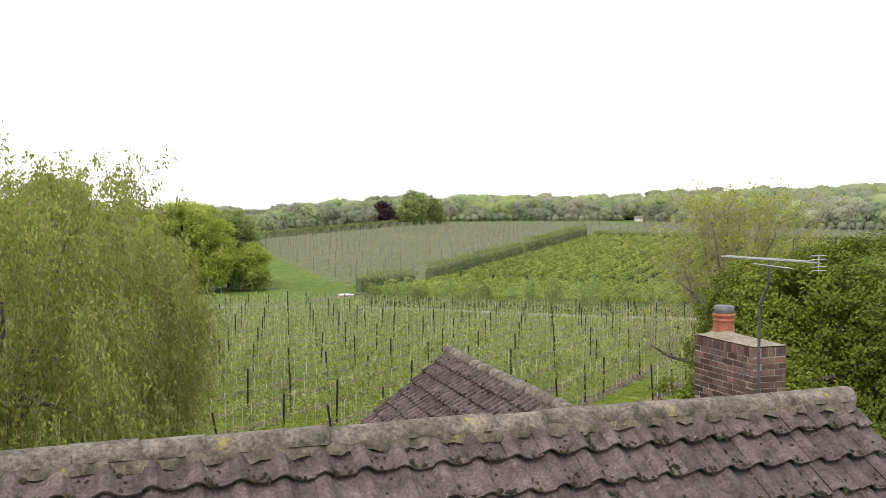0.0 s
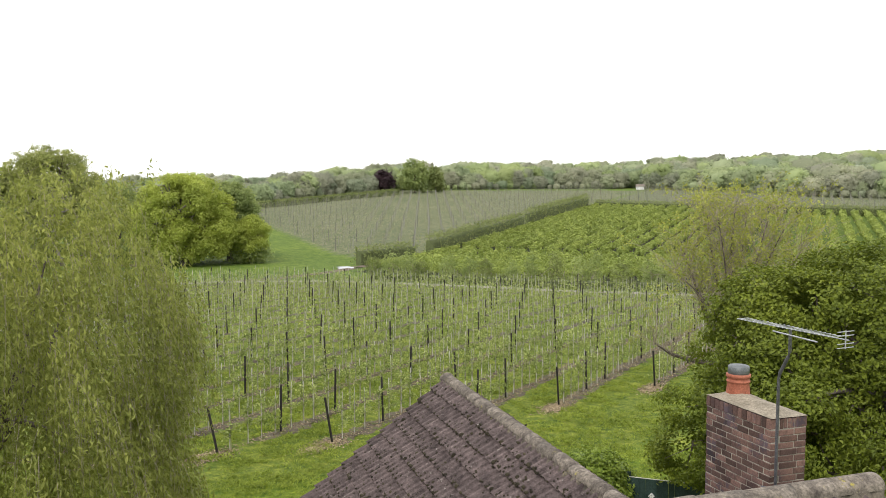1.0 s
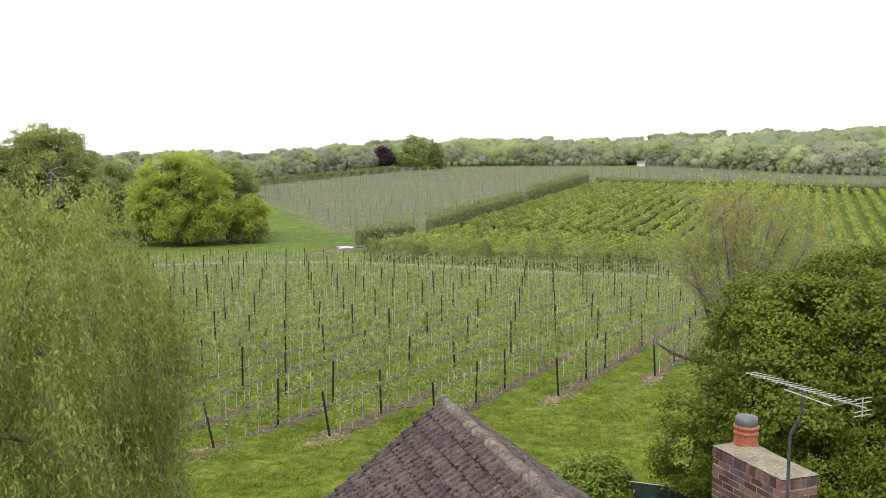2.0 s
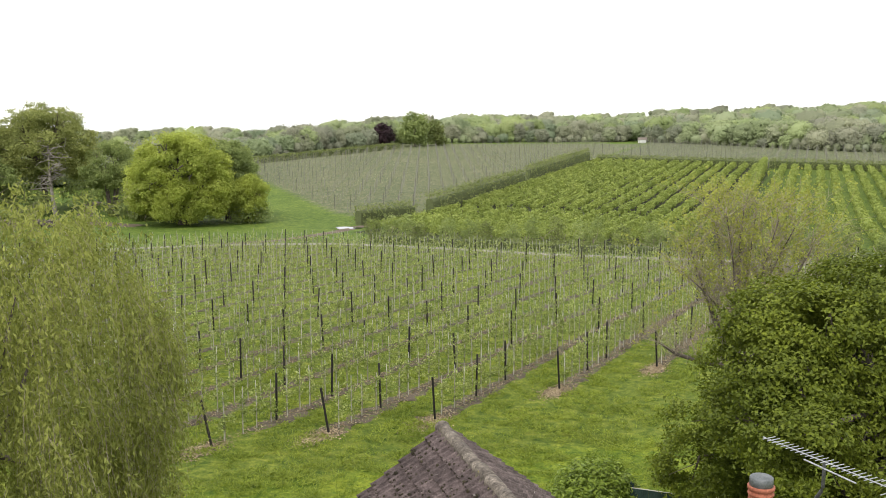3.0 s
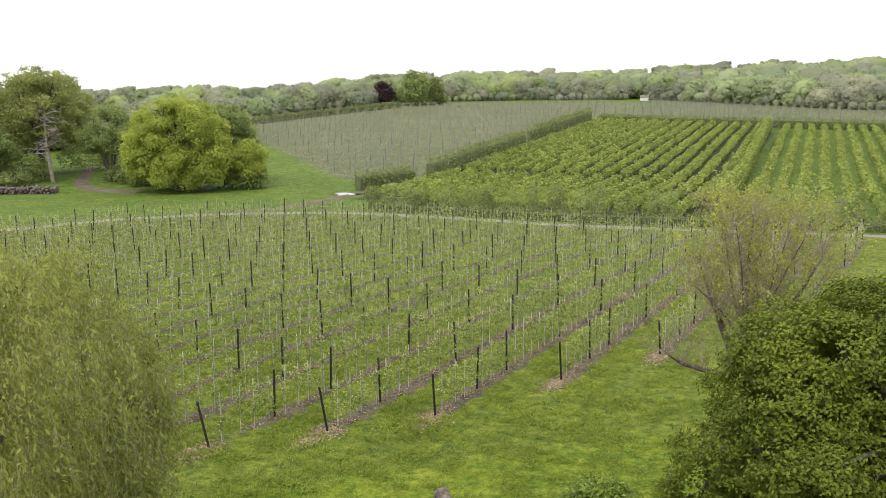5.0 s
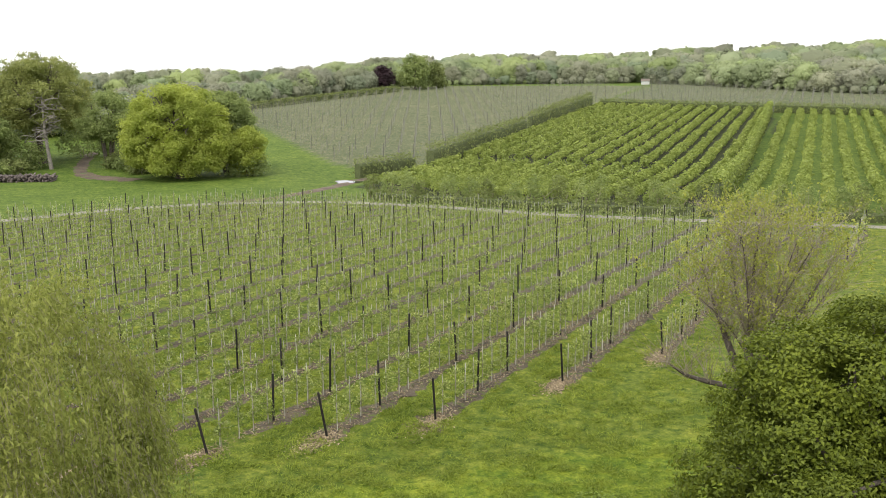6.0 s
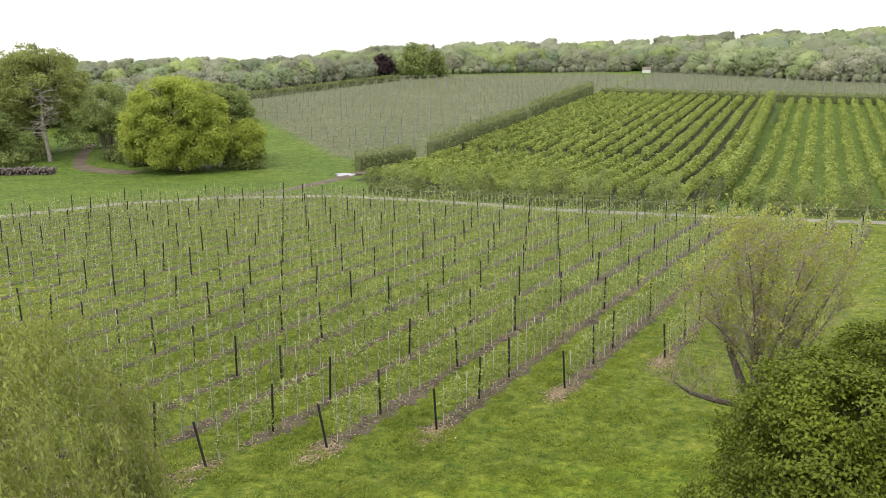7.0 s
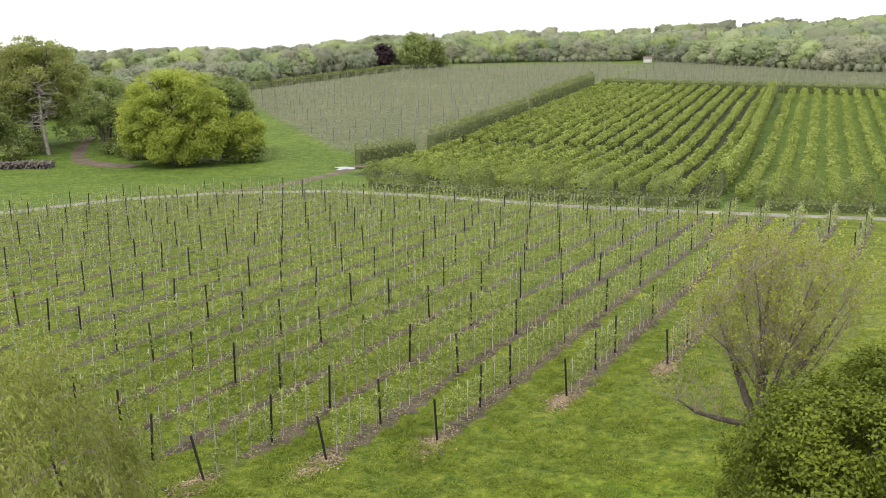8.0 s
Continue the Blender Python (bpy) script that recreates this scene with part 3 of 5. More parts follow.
# the oak group on the far side of the meadow
dome_tree("oak_tree", "broad yellow-green oak with leaves down to the grass", -38.6, 139, 15.6, 7.8, L_OAK, -1.0, 66, 8000, 15, 0.36, 0.34, 0.7, gaps=(0.4, -0.2))
dome_tree("chestnut_tree", "rounded dark green chestnut behind the oak", -33.4, 146, 14.0, 4.8, L_DARK, 1.0, 34, 2800, 14, 0.36, 0.36, 0.5)
dome_tree("field_maple", "slim yellow-green maple at the end of the oak group", -29.4, 141.5, 8.6, 2.8, L_OAK, -0.3, 30, 2000, 14, 0.32, 0.32, 0.25)
dome_tree("oak_tree", "tall green oak with an open crown above a path", -66.5, 157, 19.6, 8.4, L_OAKDARK, 3.5, 56, 4800, 14, 0.4, 0.38, 0.6, gaps=(0.4, -0.12))
dome_tree("ash_tree", "slender many-stemmed ash beside the woodland path", -54.0, 153, 13.0, 5.0, L_DARK, 3.4, 34, 2300, 13, 0.36, 0.34, 0.26, stems=4, gaps=(0.45, -0.1))
dome_tree("oak_tree", "dark green oak at the edge of the wood", -79, 151, 16, 8.0, L_OAKDARK, 1.0, 40, 3000, 13, 0.45, 0.45, 0.5)
dome_tree("oak_tree", "dark green oak at the edge of the wood", -72, 145, 11, 5.8, L_DARK, 0.5, 34, 2200, 13, 0.4, 0.42, 0.4)

dead = thing("dead_tree", "bleached leafless dead tree trunk with broken branches", "tree", -62.5, 150, float(land(-62.5, 150)), group="meadow trees")
pieces = [tube(limb_line((0.3, 0, -0.3), (-0.35, 0, 12.6), 0.02, 9), np.linspace(0.36, 0.07, 9), 8)]
for k in range(40):
    z = rng.uniform(4.0, 12.2)
    ang = rng.uniform(0, 6.28)
    ln = rng.uniform(1.4, 4.2) * (1.25 - z / 18)
    a = np.array([0.3 - z * 0.05, 0, z])
    e = a + np.array([math.cos(ang) * ln, math.sin(ang) * ln, rng.uniform(-0.8, 1.2)])
    ll = limb_line(a, e, 0.14, 6)
    pieces.append(tube(ll, np.linspace(0.13, 0.03, 6), 5))
    for _ in range(3):
        b = ll[rng.integers(2, 6)]
        pieces.append(tube(limb_line(b, b + rng.normal(size=3) * ln * 0.3, 0.1, 4), np.linspace(0.05, 0.015, 4), 4))
v, f = join(pieces)
part("trunk", mesh_np("trunk", v, f, M_DEAD, smooth=True), dead)


def shrub(name, label, x, y, h, r, mat, leaf=0.3, clumps=160, per=10, group=""):
    t = thing(name, label, "shrub", x, y, float(land(x, y)), group=group)
    L = [(0, 0, h * 0.5, r, r, h * 0.5), (r * 0.5, r * 0.2, h * 0.42, r * 0.6, r * 0.6, h * 0.4), (-r * 0.45, -r * 0.3, h * 0.45, r * 0.6, r * 0.6, h * 0.42)]
    tagged(part("branch_tangle", skeleton_mesh("branch_tangle", h * 0.4, 0.06, L, M_TWIG, 3, stems=3), t, "thin brown branches"), kind="stuff")
    part("crown", crown_mesh("crown", L, clumps, per, leaf * 0.9, leaf, mat, 0.6, floor=0.05), t)
    return t


for x, y, h, r in [(-74, 146, 5.5, 3.6), (-66.5, 149.5, 4.6, 3.2), (-71, 160, 6, 4), (-62.5, 164, 5.5, 3.6), (-50, 165, 5.0, 3.6), (-44.5, 160, 5.5, 4.0), (-47, 152.5, 3.6, 2.6), (-57.3, 167, 4.5, 2.6), (-80, 142, 5.0, 4.0), (-43.5, 147, 3.0, 3.2), (-48.5, 148, 2.6, 2.6), (-29.2, 141.5, 3.2, 2.8), (-46, 144.6, 1.8, 1.8), (-66, 143.5, 2.4, 2.6), (-68, 139.8, 2.6, 3.0), (-51.5, 151, 2.4, 2.2)]:
    shrub("bramble_bush", "tangled dark green bush under the meadow trees", x, y, h, r, L_DARK if h > 2.5 else L_HEDGE, 0.42, 170, 10, "undergrowth")
shrub("laurel_bush", "dark green glossy garden bush beside the fence", 4.1, 25.2, 2.55, 1.2, L_LAUREL, 0.11, 1500, 14, "garden bushes")
shrub("garden_bush", "loose pale green garden bush against the fence", 5.7, 25.6, 1.25, 0.9, L_WILLOW, 0.09, 300, 12, "garden bushes")
shrub("garden_bush", "low grey-green garden bush against the fence", 7.0, 24.9, 1.5, 0.8, L_WILLOW, 0.09, 260, 12, "garden bushes")

logs = thing("log_pile", "long low pile of weathered cut logs in the grass", "log pile", -60.5, 134.8, float(land(-60.5, 134.8)), rz=8)
v, f = tube(np.array([[0, -1.3, 0], [0, -1.28, 0], [0, 1.28, 0], [0, 1.3, 0]]), [0.01, 0.13, 0.13, 0.01], 8)
log_me = mesh_np("log", v, f, M_LOG, smooth=False)
for k in range(120):
    row = k % 4
    o = part("log", log_me, logs)
    o.matrix_basis = pose(-4.9 + (k // 4) * 0.33 + rng.normal() * 0.06, rng.normal() * 0.25, 0.12 + row * 0.23 + rng.normal() * 0.03, rng.normal() * 5, 0, rng.normal() * 14)


# ---- young orchard on the near side of the road ----
D, N = np.array([0.474, 0.8805]), np.array([0.8805, -0.474])


def row_at(k, s):
    p = N * (-23.8 + 2.77 * (k - 1)) + D * s
    return p[0], p[1]


def row_span(k):
    s0 = {4: 40.1, 5: 46.2, 6: 71.0, 7: 76.5}.get(k, 26.58 + 3.45 * (k - 1))
    s1 = s0
    while True:
        x, y = row_at(k, s1)
        if y > road_y(x) - 3.0 or s1 > 140:
            break
        s1 += 0.5
    while row_at(k, s0)[0] < -56 or row_at(k, s0)[1] < 16:
        s0 += 1
    return s0, s1


def post_mesh(h, r):
    v, f = tube(np.array([[0, 0, -0.3], [0, 0, h - 0.02], [0, 0, h], [0, 0, h + 0.005]]), [r, r * 0.97, r * 0.85, 0.003], 8)
    return mesh_np("post", v, f, M_POST)


POST = post_mesh(1.95, 0.047)


def sapling_parts(seed):
    """A young trained tree: a cane, a thin stem and small leafy shoots."""
    h = 1.78 + 0.18 * rng.random()
    cane = tube(np.array([[0.04, 0, -0.1], [0.03, 0, 1.0], [0.05, 0.01, h]]), [0.018, 0.018, 0.016], 4)
    stem_line = np.array([[-0.02, 0, -0.1], [0.0, 0.02, 0.5], [-0.02, 0, 1.0], [0.02, 0.01, 1.55]])
    stem = [tube(stem_line, [0.014, 0.011, 0.009, 0.004], 4)]
    lp = []
    for _ in range(15):
        z = rng.uniform(0.35, 1.6)
        ang = rng.uniform(0, 6.28)
        ln = rng.uniform(0.15, 0.42) * (1.5 - z * 0.6)
        e = np.array([math.cos(ang) * ln, math.sin(ang) * ln, z + rng.uniform(0.0, 0.2)])
        ll = limb_line((0, 0, z), e, 0.1, 4)
        stem.append(tube(ll, [0.006, 0.005, 0.004, 0.002], 3))
        lp.append(np.repeat(ll[1:], 4, 0) + rng.normal(size=(12, 3)) * 0.05)
    lp.append(np.c_[rng.normal(size=(26, 2)) * 0.05, rng.uniform(0.5, 1.65, 26)])
    lp = np.concatenate(lp)
    leaf = leaves(lp, rng.normal(size=lp.shape) + np.array([0, 0, 0.6]), 0.105, 0.075)
    if seed > 6:
        c = lp[rng.choice(len(lp), 50, False)]
        return tube(np.array([[0.03, 0, -0.1], [0.05, 0.01, h]]), [0.018, 0.015], 3), tube(stem_line[::3], [0.012, 0.006], 3), leaves(c, rng.normal(size=c.shape) + np.array([0, 0, 0.6]), 0.15, 0.1)
    return cane, join(stem), leaf


KINDS = [sapling_parts(i) for i in range(7)]
KFAR = [sapling_parts(i + 7) for i in range(7)]
KMESH = [(mesh_np("cane", *c, M_CANE), mesh_np("stem", *s, M_TWIG), mesh_np("foliage", *l, L_YOUNG)) for c, s, l in KINDS]
plants, strips = [], []
leaning = 0
for k in range(-20, 8):
    s0, s1 = row_span(k)
    if s1 - s0 < 4:
        continue
    cut = np.arange(s0 - 0.9, s1 + 0.6, 0.8)
    xy = np.array([row_at(k, s) for s in (s0 - 1.2, s1 + 0.5)])
    xe, ye = row_at(k, s0 + 0.6)
    strips.append(strip([xy[0, 0], xe, *np.linspace(xe, xy[1, 0], 9)[1:]], [xy[0, 1], ye, *np.linspace(ye, xy[1, 1], 9)[1:]], [1.5, 1.25] + list(rng.uniform(0.75, 1.15, 8)), 0.012, 0.45, 3, 0.45, 0.03))
    line = 40.79 - 0.24 * (k - 1) + 6.62 * np.arange(-6, 16) - s0
    at = [0.0, 3.75] + [q for q in line if 6.4 < q < s1 - s0]
    for i, s in enumerate(at):
        x, y = row_at(k, s0 + s)
        p = thing("orchard_post", "leaning dark timber end post of an orchard row" if i == 0 else "upright dark timber post in an orchard row", "post", 0, 0, 0, group="orchard posts")
        tilt = 13 if i == 0 and k > -3 else rng.normal() * 1.5
        p.matrix_basis = pose(x, y, float(land(x, y)), 0, 0, math.degrees(math.atan2(D[1], D[0]))) @ pose(0, 0, 0, rng.normal() * 1.5, -tilt, 0)
        part("shaft", POST, p)
    for s in np.arange(0.7, s1 - s0, 0.9):
        x, y = row_at(k, s0 + s + rng.normal() * 0.06)
        plants.append((x, y))
v, f = join(strips)
ends = {k: row_span(k) for k in range(-2, 6)}
lit = np.array([row_at(k, rng.uniform(a - 1.1, min(a + 26, b))) for k, (a, b) in ends.items() for _ in range(1500)])
lit = lit + rng.normal(size=lit.shape) * 0.22
heap = np.array([row_at(k, a - 0.5 + rng.normal() * 0.6) for k, (a, b) in ends.items() for _ in range(900)])
lit = np.r_[lit, heap + rng.normal(size=heap.shape) * 0.3]
lv, lf = leaves(np.c_[lit, land(lit[:, 0], lit[:, 1]) + 0.045], np.c_[rng.normal(size=lit.shape) * 0.35, np.ones(len(lit))], 0.11, 0.05)
tagged(new("dry_litter", mesh_np("dry_litter", lv, lf, M_STRAW)), "dry leaves and clippings scattered on the soil strips", "litter", kind="stuff")
tagged(new("soil_strip", mesh_np("soil_strip", v, f, M_SOIL, smooth=True)), "bare mulched soil strips beneath the young orchard rows", "soil", kind="structure")
plants = np.array(plants)
near = np.hypot(plants[:, 0] - 1, plants[:, 1] - 30)
order = np.argsort(near)
for n, i in enumerate(order[:300]):
    x, y = plants[i]
    t = thing("apple_sapling", "young apple tree tied to a pale upright cane", "sapling", x, y, float(land(x, y)), rng.uniform(0, 360), group="young orchard trees")
    t.scale = (1, 1, rng.uniform(0.9, 1.1))
    ms = KMESH[n % 7]
    part("cane", ms[0], t, "pale grey cane")
    tagged(part("stem", ms[1], t, "thin brown stem with side shoots"), "thin brown stem with side shoots", kind="stuff")
    part("foliage", ms[2], t)
rest = plants[order[300:]]
vs, fs, ids, o = [], [], [], 0
for q in range(7):
    sel = rest[q::7]
    m = poses(np.c_[sel, land(sel[:, 0], sel[:, 1])], rng.uniform(0, 6.28, len(sel)), rng.uniform(0.9, 1.1, len(sel)))
    for mi, pc in enumerate(KFAR[q]):
        v, f = scatter(pc[0], pc[1], m)
        vs.append(v)
        fs.append(f + o)
        ids.append(np.full(len(f), mi))
        o += len(v)
tagged(new("sapling_rows", mesh_np("sapling_rows", np.concatenate(vs), np.concatenate(fs), [M_CANEJ, M_TWIG, L_YOUNG], np.concatenate(ids))),
       "distant rows of young apple trees on pale canes", "saplings", kind="stuff")

# ---- mature orchard beyond the road ----
E_, M_ = np.array([0.37, 0.929]), np.array([0.929, -0.37])
spots = []
for m in list(np.arange(-55.5, -12.5, 2.95)) + list(np.arange(-8.0, 19, 2.9)):
    for s in np.arange(70, 270, 1.7):
        p = M_ * m + E_ * s
        if p[1] < road_y(p[0]) + 7.5 or p[1] > 272 - 0.37 * p[0] or (m < -40 and p[1] < 112 + (-40 - m) * 0.9):
            continue
        if m < -24 and 146.3 < s < 149.2:
            continue
        if p[0] > 118:
            continue
        spots.append((p[0] + rng.normal() * 0.12, p[1] + rng.normal() * 0.2))
spots = np.array(spots)


def bush_parts(n, leaf, h=1.8, r=0.7):
    L = [(0, 0, h * 0.56, r, r, h * 0.34)]
    for _ in range(4):
        a = rng.uniform(0, 6.28)
        L.append((0.42 * math.cos(a), 0.42 * math.sin(a), h * rng.uniform(0.5, 0.8), r * 0.5, r * 0.5, h * 0.22))
    p, d = lobed_points(n, L, 0.5)
    crown = leaves(p + rng.normal(size=p.shape) * 0.08, d * 1.1 + rng.normal(size=p.shape) * 0.35 + np.array([0, 0, 0.6]), leaf, leaf * 0.7)
    pieces = [tube(limb_line((0, 0, -0.2), (0, 0, h * 0.5), 0.04, 4), np.linspace(0.07, 0.05, 4), 5)]
    for q in L:
        pieces.append(tube(limb_line((0, 0, h * 0.35), q[:3], 0.1, 4), np.linspace(0.04, 0.015, 4), 4))
    return join(pieces), crown


ONEAR = [bush_parts(270, 0.25) for _ in range(5)]
OFAR = [(tube(np.array([[0, 0, -0.2], [0, 0, 1.1]]), [0.07, 0.05], 4), bush_parts(110, 0.42)[1]) for _ in range(4)]
OMESH = [(mesh_np("trunk", *a, M_BARK), mesh_np("crown", *b, L_ORCH)) for a, b in ONEAR]
order = np.argsort(np.hypot(spots[:, 0] - 8, spots[:, 1] - 40))
for n, i in enumerate(order[:300]):
    x, y = spots[i]
    t = thing("apple_tree", "bushy low apple tree in fresh leaf in an orchard row", "tree", x, y, float(land(x, y)), rng.uniform(0, 360), group="mature orchard trees")
    sc = rng.uniform(0.9, 1.1)
    t.scale = (sc, sc, sc)
    part("trunk", OMESH[n % 5][0], t)
    part("crown", OMESH[n % 5][1], t)
rest = spots[order[300:]]
vs, fs, ids, o = [], [], [], 0
for q in range(4):
    sel = rest[q::4]
    m = poses(np.c_[sel, land(sel[:, 0], sel[:, 1])], rng.uniform(0, 6.28, len(sel)), rng.uniform(0.95, 1.05, len(sel)))
    for mi, pc in enumerate(OFAR[q]):
        v, f = scatter(pc[0], pc[1], m)
        vs.append(v)
        fs.append(f + o)
        ids.append(np.full(len(f), mi))
        o += len(v)
tagged(new("orchard_rows", mesh_np("orchard_rows", np.concatenate(vs), np.concatenate(fs), [M_BARK, L_ORCH], np.concatenate(ids))),
       "far rows of bushy low apple trees in leaf", "orchard", kind="stuff")


def hedge(label, xs, ys, h, w, mat, leaf=0.36, dens=80, name="hedge", rag=0.18):
    """A clipped hedge: a dark twiggy core and a coat of leaves."""
    t = thing(name, label, "hedge", xs[0], ys[0], 0)
    xs, ys = np.asarray(xs, float), np.asarray(ys, float)
    s = np.r_[0, np.cumsum(np.hypot(np.diff(xs), np.diff(ys)))]
    u = np.arange(0, s[-1] + 1, 1.0)
    x, y = np.interp(u, s, xs), np.interp(u, s, ys)
    l = np.hypot(np.gradient(x), np.gradient(y))
    nx, ny = -np.gradient(y) / l, np.gradient(x) / l
    z = land(x, y)
    pr = np.array([(-0.28, 0.0), (-0.3, 0.72), (-0.2, 0.84), (0.2, 0.84), (0.3, 0.72), (0.28, 0.0)])
    v = np.stack([np.stack([x + nx * w * a, y + ny * w * a, z - 0.1 + h * b], -1) for a, b in pr], 1)
    i = np.arange(len(u) - 1)[:, None] * 6
    j = np.arange(5)[None]
    f = np.stack([i + j, i + j + 1, i + 7 + j, i + 6 + j], -1).reshape(-1, 4)
    f = np.r_[f, [[0, 1, 2, 5], [2, 3, 4, 5]], np.array([[0, 1, 2, 5], [2, 3, 4, 5]]) + 6 * (len(u) - 1)]
    org = np.array([xs[0], ys[0], 0])
    part("core", mesh_np("core", v.reshape(-1, 3) - org, f, M_CORE), t, "dark twiggy inside")
    n = int(s[-1] * dens)
    q = rng.uniform(0, s[-1], n)
    side = rng.integers(0, 3, n)
    b = np.where(side == 2, 1.0, rng.random(n)) * h
    a = np.where(side == 0, -0.5, np.where(side == 1, 0.5, rng.uniform(-0.5, 0.5, n))) * w
    a, b = a + rng.normal(size=n) * rag * w, np.maximum(b + rng.normal(size=n) * rag * h * 0.5, 0.05)
    k = np.clip(np.searchsorted(u, q) - 1, 0, len(u) - 1)
    cx, cy = np.interp(q, s, xs) + nx[k] * a, np.interp(q, s, ys) + ny[k] * a
    c = np.c_[cx, cy, land(cx, cy) + b]
    nrm = np.c_[nx[k] * np.sign(a) * (side < 2), ny[k] * np.sign(a) * (side < 2), (side == 2) * 1.0 + 0.3] + rng.normal(size=(n, 3)) * 0.5
    v, f = leaves(c - org, nrm, leaf, leaf * 0.7)
    part("foliage", mesh_np("foliage", v, f, mat), t)
    return t


hedge("square clipped hedge at the orchard corner", [-12.6, -8.7], [138.2, 142.6], 2.6, 2.0, L_HEDGE)
hedge("square clipped hedge at the orchard corner", [-8.2, -4.9], [143.0, 147.0], 2.7, 2.2, L_HEDGE)
hedge("tall clipped hedge along the edge of the orchard", [-2.2, 0.8], [150.8, 157.5], 3.4, 2.2, L_HEDGE)
hedge("tall clipped hedge along the edge of the orchard", [1.0, 16.6], [158.0, 196.5], 3.5, 1.6, L_HEDGE)
hedge("tall clipped hedge along the edge of the orchard", [18.0, 39.5], [201.0, 256.5], 3.8, 1.6, L_HEDGE)
hedge("ragged hedge at the far end of the orchard", [42, 83], [258, 242.5], 2.2, 1.3, L_HEDGE, rag=0.22)
hedge("ragged hedge at the far end of the orchard", [84, 125], [242, 226.5], 2.4, 1.3, L_HEDGE, rag=0.22)
hedge("narrow tall yellow-green hedge between the orchard blocks", [29.5, 82.0], [103, 239.5], 3.0, 0.9, L_ORCH, rag=0.2)
xs = np.linspace(-8, 27, 12)
hedge("dark low hedge beside the gravel road", list(xs), list(road_y(xs) + 3.4), 1.1, 1.3, L_HEDGE, 0.3, 50, rag=0.2)
xs = np.linspace(31, 62, 10)
hedge("dark low hedge beside the gravel road", list(xs), list(road_y(xs) + 3.4), 1.1, 1.3, L_HEDGE, 0.3, 50, rag=0.2)
hedge("long clipped hedge at the top of the far field", [-54, -15.5], [251, 317], 1.8, 1.6, L_HEDGE, 0.5, 40)

for i, x in enumerate(np.arange(-9, 58, 2.35)):
    if 27.3 < x < 30.5:
        continue
    y = float(road_y(x)) + 5.2 + rng.normal() * 0.5
    h = rng.uniform(2.6, 4.2)
    shrub("windbreak_shrub", "upright thin green windbreak shrub along the farm road", x + rng.normal() * 0.4, y, h, rng.uniform(0.6, 1.0), L_DARK if i % 3 else L_HEDGE, 0.26, 80, 8, "windbreak shrubs")

# ---- trellis fields on the slope ----
def trellis(label, rows_xy, gap, dirn, keep, name):
    stake = tube(np.array([[0, 0, -0.1], [0, 0, 1.0], [0, 0, 2.0]]), [0.02, 0.02, 0.018], 3)
    big = tube(np.array([[0, 0, -0.1], [0, 0, 1.0], [0, 0, 2.5]]), [0.038, 0.038, 0.034], 4)
    pts, pb = [], []
    for ax, ay in rows_xy:
        for n, s in enumerate(np.arange(0, 210, gap)):
            p = (ax + dirn[0] * s, ay + dirn[1] * s)
            if keep(*p):
                (pb if n % 9 == 0 else pts).append((p[0] + rng.normal() * 0.12, p[1] + rng.normal() * 0.4))
    pts, pb = np.array(pts), np.array(pb)
    out, ids, o = [], [], 0
    for mi, (tm, q) in enumerate(((stake, pts), (big, pb))):
        v, f = scatter(tm[0], tm[1], poses(np.c_[q, land(q[:, 0], q[:, 1])], np.zeros(len(q)), rng.uniform(0.9, 1.1, len(q))))
        out.append((v, f))
        ids.append(np.full(len(f), mi))
    q = np.repeat(pts, 9, 0)
    c = np.c_[q + rng.normal(size=q.shape) * np.array([0.55, 0.7]), land(q[:, 0], q[:, 1]) + rng.uniform(0.3, 1.6, len(q))]
    out.append(leaves(c, rng.normal(size=c.shape) + np.array([0, 0, 0.5]), 0.26, 0.18))
    ids.append(np.full(len(c), 2))
    v, f = join(out)
    tagged(new(name, mesh_np(name, v, f, [M_STAKE, M_FPOST, L_FIELD], np.concatenate(ids))), label, "trellis", kind="stuff")


def in_left(x, y):
    return y > np.interp(x, [-60, -43, -17, -5], [250, 214, 155, 149]) and 0.929 * x - 0.37 * y < -60.5 and y < np.interp(x, [-54, -15.5, 75], [251, 317, 352]) - 3


def in_right(x, y):
    return y > 282 - 0.37 * x and 0.929 * x - 0.37 * y > -58 and y < np.interp(x, [30, 75, 126, 170], [345, 354, 305, 285]) - 4


trellis("rows of stakes and thin young trees on a grey-green slope", [(x, 146) for x in np.arange(-48, 62, 2.7)], 1.6, (-0.02, 1.0), in_left, "trellis_field")
trellis("rows of stakes on the far grey-green field", [tuple(M_ * m + E_ * 195) for m in np.arange(-57, 60, 2.7)], 1.6, tuple(E_), in_right, "trellis_field")

